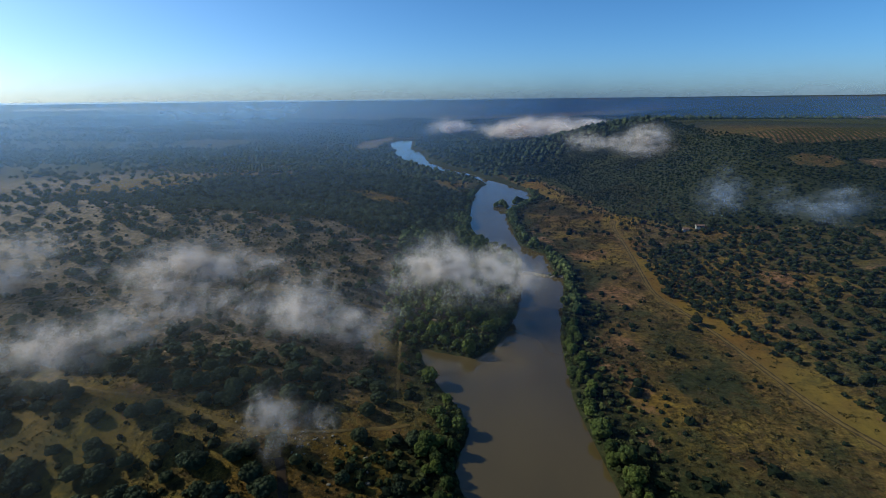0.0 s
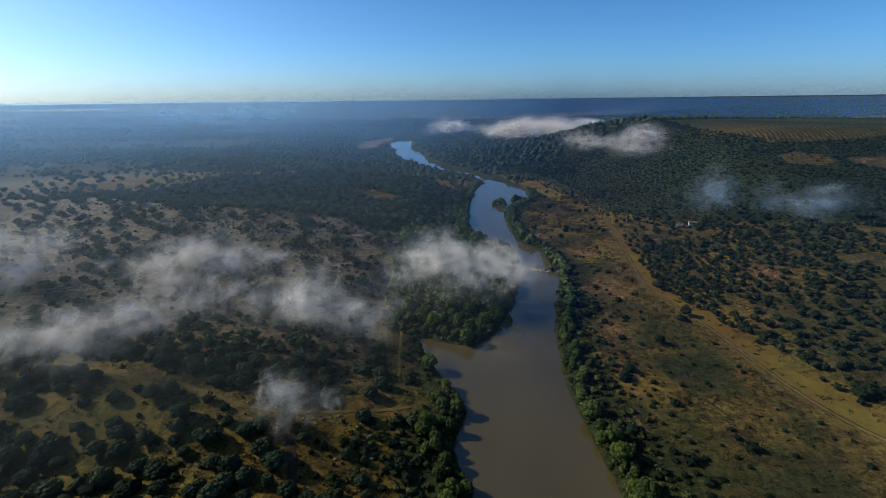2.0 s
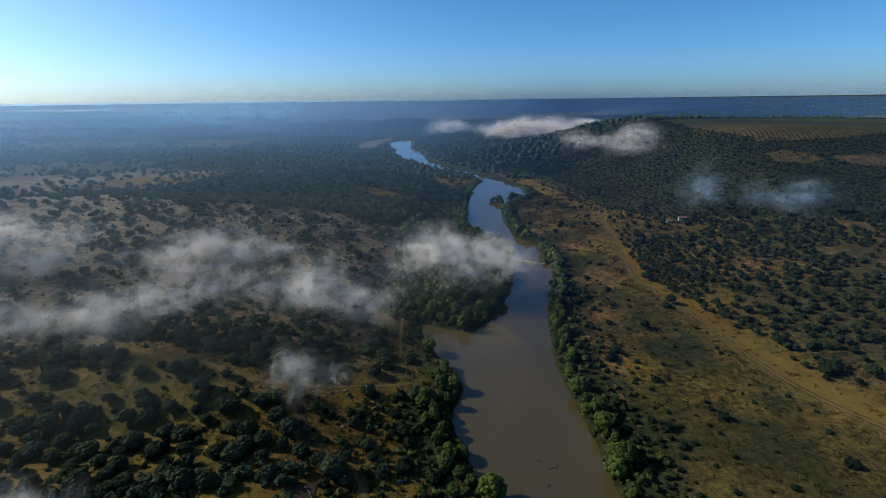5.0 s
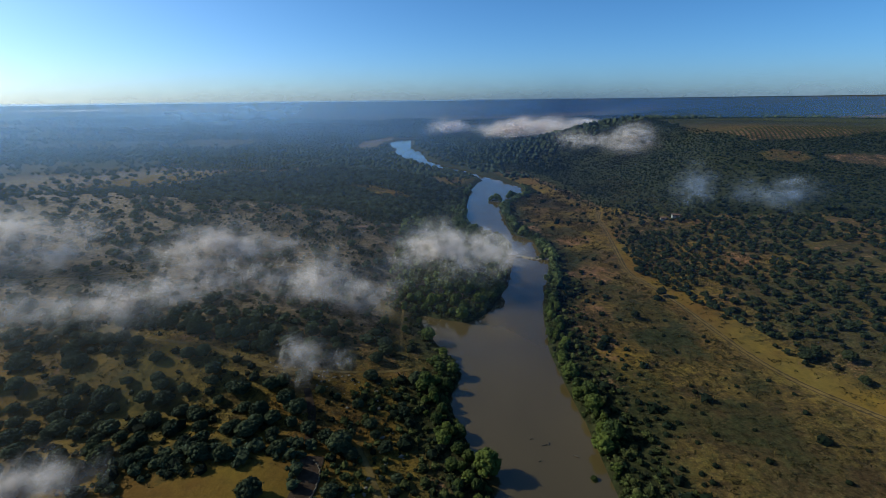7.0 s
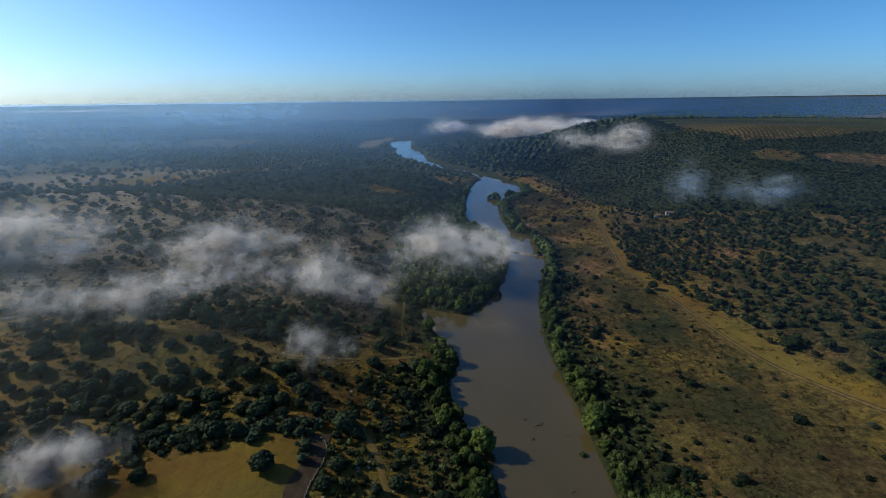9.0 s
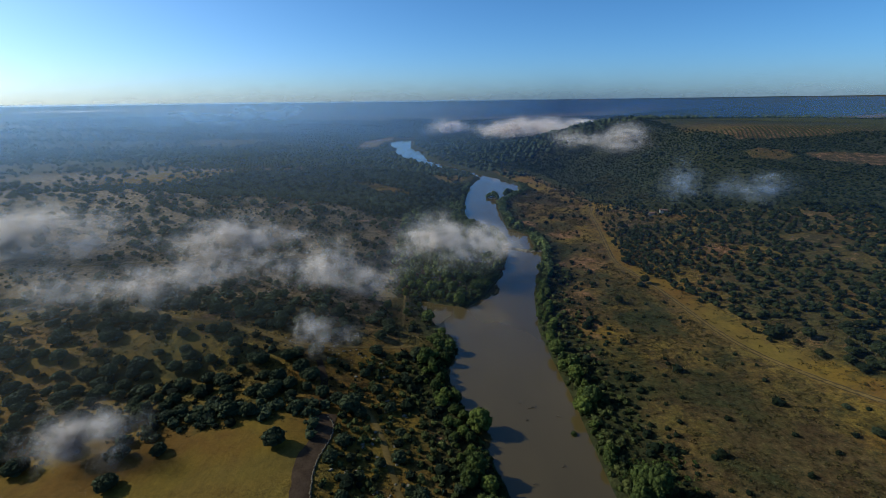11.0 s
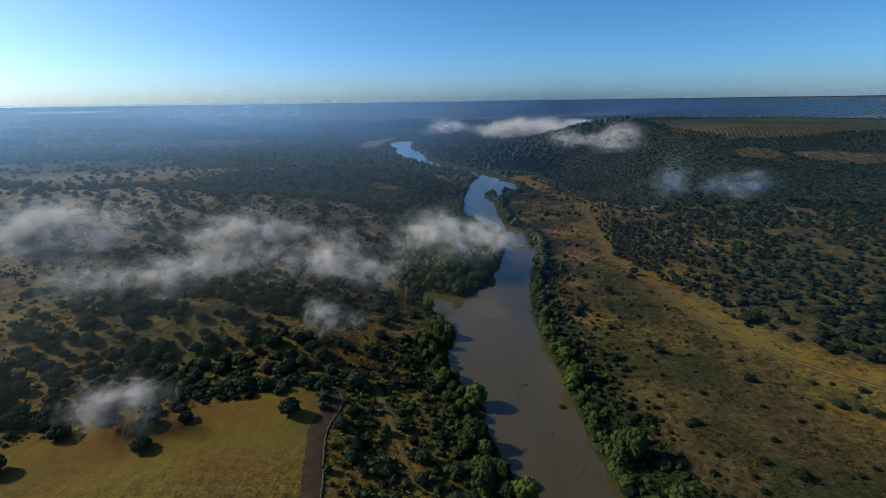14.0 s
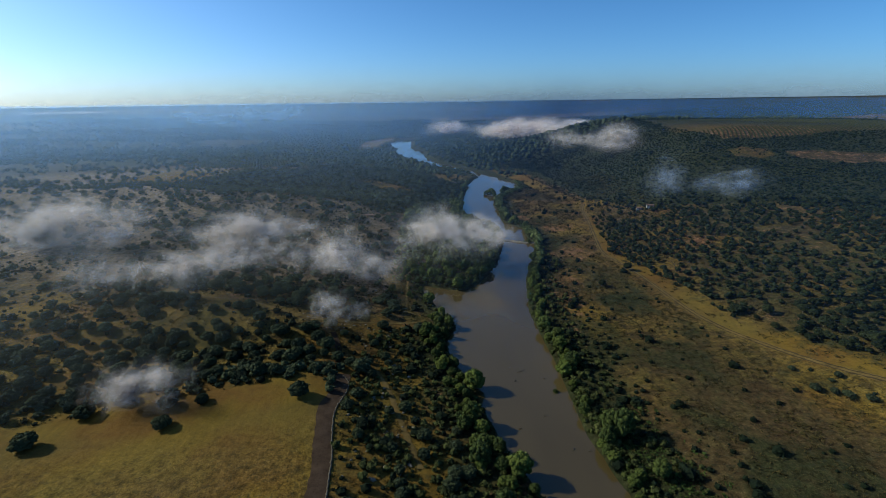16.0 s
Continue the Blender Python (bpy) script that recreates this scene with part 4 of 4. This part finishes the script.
mist_bank("mist_bank", [(-236, 211, 40, 17, 12, 9, 1.5), (-268, 205, 34, 18, 12, 8, 1.0), (-250, 200, 30, 26, 12, 6, 0.7), (-215, 205, 30, 18, 12, 5, 0.4)], 1.7, GREY, 7)
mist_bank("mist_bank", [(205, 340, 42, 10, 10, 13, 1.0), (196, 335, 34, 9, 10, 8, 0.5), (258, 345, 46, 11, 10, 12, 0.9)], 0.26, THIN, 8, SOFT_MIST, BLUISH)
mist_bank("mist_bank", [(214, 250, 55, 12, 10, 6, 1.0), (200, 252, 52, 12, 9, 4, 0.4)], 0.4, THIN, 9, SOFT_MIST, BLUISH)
mist_bank("mist_bank", [(112, 980, 46, 26, 40, 13, 1.0), (160, 985, 47, 50, 40, 13, 1.6), (235, 990, 50, 50, 40, 11, 1.5), (310, 990, 54, 46, 40, 8, 1.0)], 1.3,
          "dense white fog lying in the valley behind the ridge", 10, FAR_MIST)
mist_bank("mist_bank", [(184, 560, 56, 26, 14, 8, 0.8), (228, 570, 62, 22, 14, 12, 1.5), (200, 550, 50, 26, 14, 6, 0.5)], 1.5, THIN, 11, SOFT_MIST)
mist_bank("mist_bank", [(5, 1330, 40, 34, 40, 14, 1.0), (40, 1350, 34, 40, 40, 9, 0.5)], 0.8, "small white fog patch above the river bend", 12, FAR_MIST)
mist_bank("mist_bank", [(-1650, 1900, 78, 330, 40, 3, 1.0), (-1200, 2000, 84, 260, 40, 2.5, 0.6)], 0.7, "thin white line of fog on the far plateau", 13, FAR_MIST)
mist_bank("mist_bank", [(560, 1750, 52, 60, 60, 9, 1.0), (620, 1760, 56, 50, 60, 8, 0.6), (400, 1500, 40, 40, 50, 7, 0.4)], 0.25, "far bluish fog patches in the blue valley", 14, SOFT_MIST, BLUISH)


def haze_curtain(radius, dense, low):
    """Stand-in for the air of the distance: one wide faint curtain, thin near the ground and at its top, painted paler
    and denser towards the sun.
    """
    t = np.linspace(-1.6, 1.6, 150)
    up = np.linspace(0, 1, 15)
    x, y = np.sin(t) * radius, np.cos(t) * radius - 30
    ground = ground_z(x, y)
    for _ in range(4):
        ground = (ground + np.roll(ground, 1) + np.roll(ground, -1)) / 3
    top = 111.0 - 0.0012 * radius
    foot = np.minimum(ground - 4, top - 12)
    z = foot[:, None] + (top - foot)[:, None] * up
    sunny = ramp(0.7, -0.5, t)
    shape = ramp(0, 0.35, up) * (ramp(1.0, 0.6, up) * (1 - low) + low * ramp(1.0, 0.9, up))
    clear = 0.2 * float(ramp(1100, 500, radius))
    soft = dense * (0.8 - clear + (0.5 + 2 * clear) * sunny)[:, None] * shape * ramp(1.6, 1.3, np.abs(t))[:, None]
    # Sun-side glow and the blue of distance are painted into the tone.
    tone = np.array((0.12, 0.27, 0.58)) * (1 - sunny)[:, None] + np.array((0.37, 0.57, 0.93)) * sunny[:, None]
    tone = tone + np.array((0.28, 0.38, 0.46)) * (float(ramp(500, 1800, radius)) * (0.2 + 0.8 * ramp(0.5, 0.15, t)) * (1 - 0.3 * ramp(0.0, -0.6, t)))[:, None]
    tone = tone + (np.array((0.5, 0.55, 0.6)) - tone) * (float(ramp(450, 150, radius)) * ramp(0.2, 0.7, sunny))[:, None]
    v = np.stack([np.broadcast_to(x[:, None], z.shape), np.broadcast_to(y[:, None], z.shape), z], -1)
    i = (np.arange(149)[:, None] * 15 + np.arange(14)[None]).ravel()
    me = veil_mesh("haze_veil", v.reshape(-1, 3), np.stack([i, i + 1, i + 16, i + 15], 1), np.repeat(tone, 15, 0), soft.ravel(), HAZE)
    tagged(new("haze_veil", me), "faint translucent curtain imitating morning haze across the valley", "haze", "haze of the distance", "stuff")


# Nearest curtains only lift dark tones; farther ones add up to haze.
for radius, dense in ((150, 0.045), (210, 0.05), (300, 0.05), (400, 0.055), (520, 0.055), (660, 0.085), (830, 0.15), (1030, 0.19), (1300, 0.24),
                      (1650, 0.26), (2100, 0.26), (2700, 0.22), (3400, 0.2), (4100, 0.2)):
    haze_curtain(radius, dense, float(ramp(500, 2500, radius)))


def horizon_haze():
    """Pale curtain that paints haze above the skyline all along it and thins out upwards."""
    t, up = np.linspace(-1.5, 1.5, 100), np.linspace(0, 1, 12)
    x, y = np.sin(t) * 4440, np.cos(t) * 4440 - 30
    z = np.broadcast_to(60 + 480 * up ** 1.5, (100, 12))
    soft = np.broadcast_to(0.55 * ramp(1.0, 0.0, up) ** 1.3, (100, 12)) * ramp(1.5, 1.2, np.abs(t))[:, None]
    v = np.stack([np.broadcast_to(x[:, None], z.shape), np.broadcast_to(y[:, None], z.shape), z], -1)
    i = (np.arange(99)[:, None] * 12 + np.arange(11)[None]).ravel()
    me = veil_mesh("haze_veil", v.reshape(-1, 3), np.stack([i, i + 1, i + 13, i + 12], 1), (0.80, 0.87, 0.93), soft.ravel(), HAZE)
    tagged(new("haze_veil", me), "pale translucent curtain imitating haze above the far skyline", "haze", "haze of the distance", "stuff")


horizon_haze()

# ---------------------------------------------------------------- built and loose things
def box_mesh(name, x, y, z, material, bevel=0.0):
    """A block standing on z = 0, with its edges taken off."""
    bm = bmesh.new()
    bmesh.ops.create_cube(bm, size=1)
    bmesh.ops.scale(bm, vec=(x, y, z), verts=bm.verts)
    bmesh.ops.translate(bm, vec=(0, 0, z / 2), verts=bm.verts)
    if bevel:
        bmesh.ops.bevel(bm, geom=bm.edges[:], offset=bevel, segments=1, affect="EDGES")
    me = bpy.data.meshes.new(name)
    bm.to_mesh(me), bm.free()
    me.materials.append(material)
    return me


def roof_mesh(x, y, rise, over=0.4, single=False):
    """A tiled roof with eaves: a gable, or one slope."""
    bm = bmesh.new()
    hx, hy = x / 2 + over, y / 2 + over
    cut = [(-hy, 0), (hy, rise)] if single else [(-hy, 0), (0, rise), (hy, 0)]
    ends = []
    for px in (-hx, hx):
        ends.append([bm.verts.new((px, a, b)) for a, b in cut] + [bm.verts.new((px, a, b - 0.25)) for a, b in reversed(cut)])
    n = len(ends[0])
    for i in range(n):
        j = (i + 1) % n
        bm.faces.new((ends[0][i], ends[0][j], ends[1][j], ends[1][i]))
    bm.faces.new(ends[0][::-1]), bm.faces.new(ends[1])
    bmesh.ops.recalc_face_normals(bm, faces=bm.faces)
    me = bpy.data.meshes.new("roof")
    bm.to_mesh(me), bm.free()
    me.materials.append(ROOF_TILE)
    return me


OPENING = dirt_material("dark_window_glass", (0.02, 0.022, 0.025), (0.035, 0.037, 0.04), 1.5)


def build_house(name, x, y, turn, size, rise, label, wall=WALL_WHITE, single=False, windows=3):
    w, d, h = size
    house = tagged(new(name), label, "building")
    part("wall", box_mesh("wall", w, d, h + 1.0, wall, 0.06), house)
    roof = part("roof", roof_mesh(w, d, rise, 0.4, single), house, "red clay tile roof")
    roof.location = (0, 0, h + 0.95)
    pane = box_mesh("window", 1.0, 0.12, 1.1, OPENING, 0.02)
    for i in range(windows):
        win = part("window", pane, house)
        win.location = ((i + 0.5) * w / windows - w / 2, -d / 2 - 0.03, 2.1)
    if windows:
        door = part("door", box_mesh("door", 1.1, 0.14, 2.1, DEAD_WOOD, 0.02), house)
        door.location = (w * 0.02 + w / windows * 0.5 + 0.1, -d / 2 - 0.03, 1.0)
    house.matrix_basis = pose(x, y, float(ground_z(x, y)) - 1.0, 0, 0, turn)


HOUSE = (194, 341)
build_house("farmhouse", HOUSE[0], HOUSE[1], -14, (5.6, 3.6, 2.4), 0.9, "small whitewashed farmhouse with clay roof among the trees")
build_house("farm_shed", HOUSE[0] - 9, HOUSE[1] + 2, -8, (4.4, 2.8, 1.9), 0.5, "low pale farm shed beside the farmhouse", WALL_WHITE, True, 1)
# Added shed shape stands in for a reddish bare ledge on the ridge.
build_house("ledge_block", -64, 292, 4, (9.0, 3.0, 1.0), 0.4, "low reddish shed-shaped block standing in for a bare ledge on the ridge", ROCK, True, 0)


def rock_mesh(seed, size, material=ROCK):
    g = np.random.default_rng(seed)
    v, f = ICO_ROUND
    v = v * (1 + 0.22 * (g.random((len(v), 1)) - 0.5) * 2) * np.array(size)
    v[:, 2] = np.maximum(v[:, 2], -0.35 * size[2])
    return mesh_of("rock", v, f, material)


ROCKS = [rock_mesh(i, (0.9 + 0.1 * i, 0.7, 0.55)) for i in range(5)]


def put_rock(x, y, z, s, label, group):
    ob = tagged(new("rock", ROCKS[int(rng.integers(0, 5))]), label, "rock", group)
    ob.matrix_basis = pose(x, y, z, 0, 0, float(rng.uniform(0, 360))) @ Matrix.Diagonal((s, s, s, 1))


# the old weir across the river
for k in np.linspace(0, 1, 26):
    wx_, wy_ = 50 + 26 * k, 283 - 9 * k + 1.5 * math.sin(k * 9)
    put_rock(wx_ + rng.normal() * 0.5, wy_ + rng.normal() * 0.7, 0.0, float(rng.uniform(0.8, 2.0)), "pale boulder of a low broken weir in the river", "boulders of the weir")
# pale stones on the slope beside the dirt road
for _ in range(70):
    k = rng.random()
    px, py = -30 + 24 * rng.random() - 10 * k, 20 + 100 * k
    put_rock(px, py, float(ground_z(px, py)) + 0.1, float(rng.uniform(0.3, 0.9)), "pale stone lying among shrubs on the river slope", "stones of the river slope")
for _ in range(30):
    px, py = -52 + rng.normal() * 9, 117 + rng.normal() * 3
    put_rock(px, py, float(ground_z(px, py)) + 0.1, float(rng.uniform(0.25, 0.6)), "pale boulder heaped beside the earth track", "boulders by the earth track")


def stone_wall(line, label):
    """A low dry-stone wall: courses of stones along a line."""
    p, side = along(line, 0.8)
    g = np.random.default_rng(33)
    wall = tagged(new("stone_wall"), label, "wall")
    shapes = [rock_mesh(40 + i, (0.5, 0.3, 0.24), STONE) for i in range(4)]
    z = ground_z(p[:, 0], p[:, 1])
    for i, ((x, y), s) in enumerate(zip(p, side)):
        a = math.degrees(math.atan2(-s[0], s[1]))
        for c in range(1 + (i % 3 == 0)):
            st = part("stone", shapes[int(g.integers(0, 4))], wall)
            st.matrix_basis = pose(x + g.normal() * 0.06, y + g.normal() * 0.06, z[i] + 0.12 + 0.36 * c, 0, 0, a + g.normal() * 12)


stone_wall([(-41.5, 76.5), (-36.4, 72), (-36, 64), (-38, 53.5), (-36.3, 42), (-33.2, 30), (-32.2, 21), (-30, 8)], "low pale dry-stone wall edging the dirt road")


def driftwood(x, y, length, turn, label):
    log = tagged(new("driftwood"), label, "driftwood", "snags in the river")
    bits = [stick((-length / 2, 0, 0.05), (length / 2, 0.1, 0.2), 0.16, 0.1), stick((0, 0, 0.1), (0.5, 0.5, 0.8), 0.08, 0.03, 5),
            stick((length * 0.2, 0, 0.1), (length * 0.3, -0.6, 0.6), 0.07, 0.03, 5)]
    part("log", mesh_of("log", *joined(bits), DEAD_WOOD), log)
    log.matrix_basis = pose(x, y, 0.0, 0, 0, turn)


for x, y, l, a in ((33.1, 91, 3.0, 10), (34.4, 91.6, 1.6, 80), (30, 84, 1.2, 40), (42, 86, 1.8, -30), (29, 94, 1.0, 15), (38, 62, 1.2, 20), (44, 45, 1.3, 70), (49, 44, 1.0, 0), (27.5, 55, 1.1, 0),
                   (31, 262, 4.0, 20), (56, 283, 6.0, -15), (66, 279, 5.0, -10)):
    driftwood(x, y, l, a, "bleached dead branch lying in the muddy shallows")
make_trees("water_bush", bank_crowns, bank_trunks, WILLOW_LEAF, np.array([45.2]), np.array([76.5]), np.array([0.42]), "dark bush standing alone in the shallow water", "shrub", "bushes in the water")
make_trees("riverside_tree", bank_crowns, bank_trunks, WILLOW_LEAF, np.array([57.0, 12.5]), np.array([50.0, 79.0]), np.array([1.35, 1.5]),
           "large bright green tree with broad leafy crown", "tree", "trees along the river")
make_trees("large_shrub", oak_crowns, oak_trunks, OAK_LEAF, np.array([-33.5, -38.5, -29.0]), np.array([82.0, 85.0, 79.0]), np.array([1.05, 0.7, 0.6]),
           "broad dark shrub at the bend of the dirt road", "shrub", "shrubs at the road bend")
make_trees("large_shrub", oak_crowns, oak_trunks, OAK_LEAF, np.array([142, 147, 150, 155, 155, 143, 151.0]), np.array([69, 66.5, 64, 60.5, 75, 83, 73.0]),
           np.array([0.5, 0.42, 0.5, 0.45, 0.4, 0.35, 0.3]), "dark low shrub in the dry meadow beside the track", "shrub", "shrubs of the meadow")
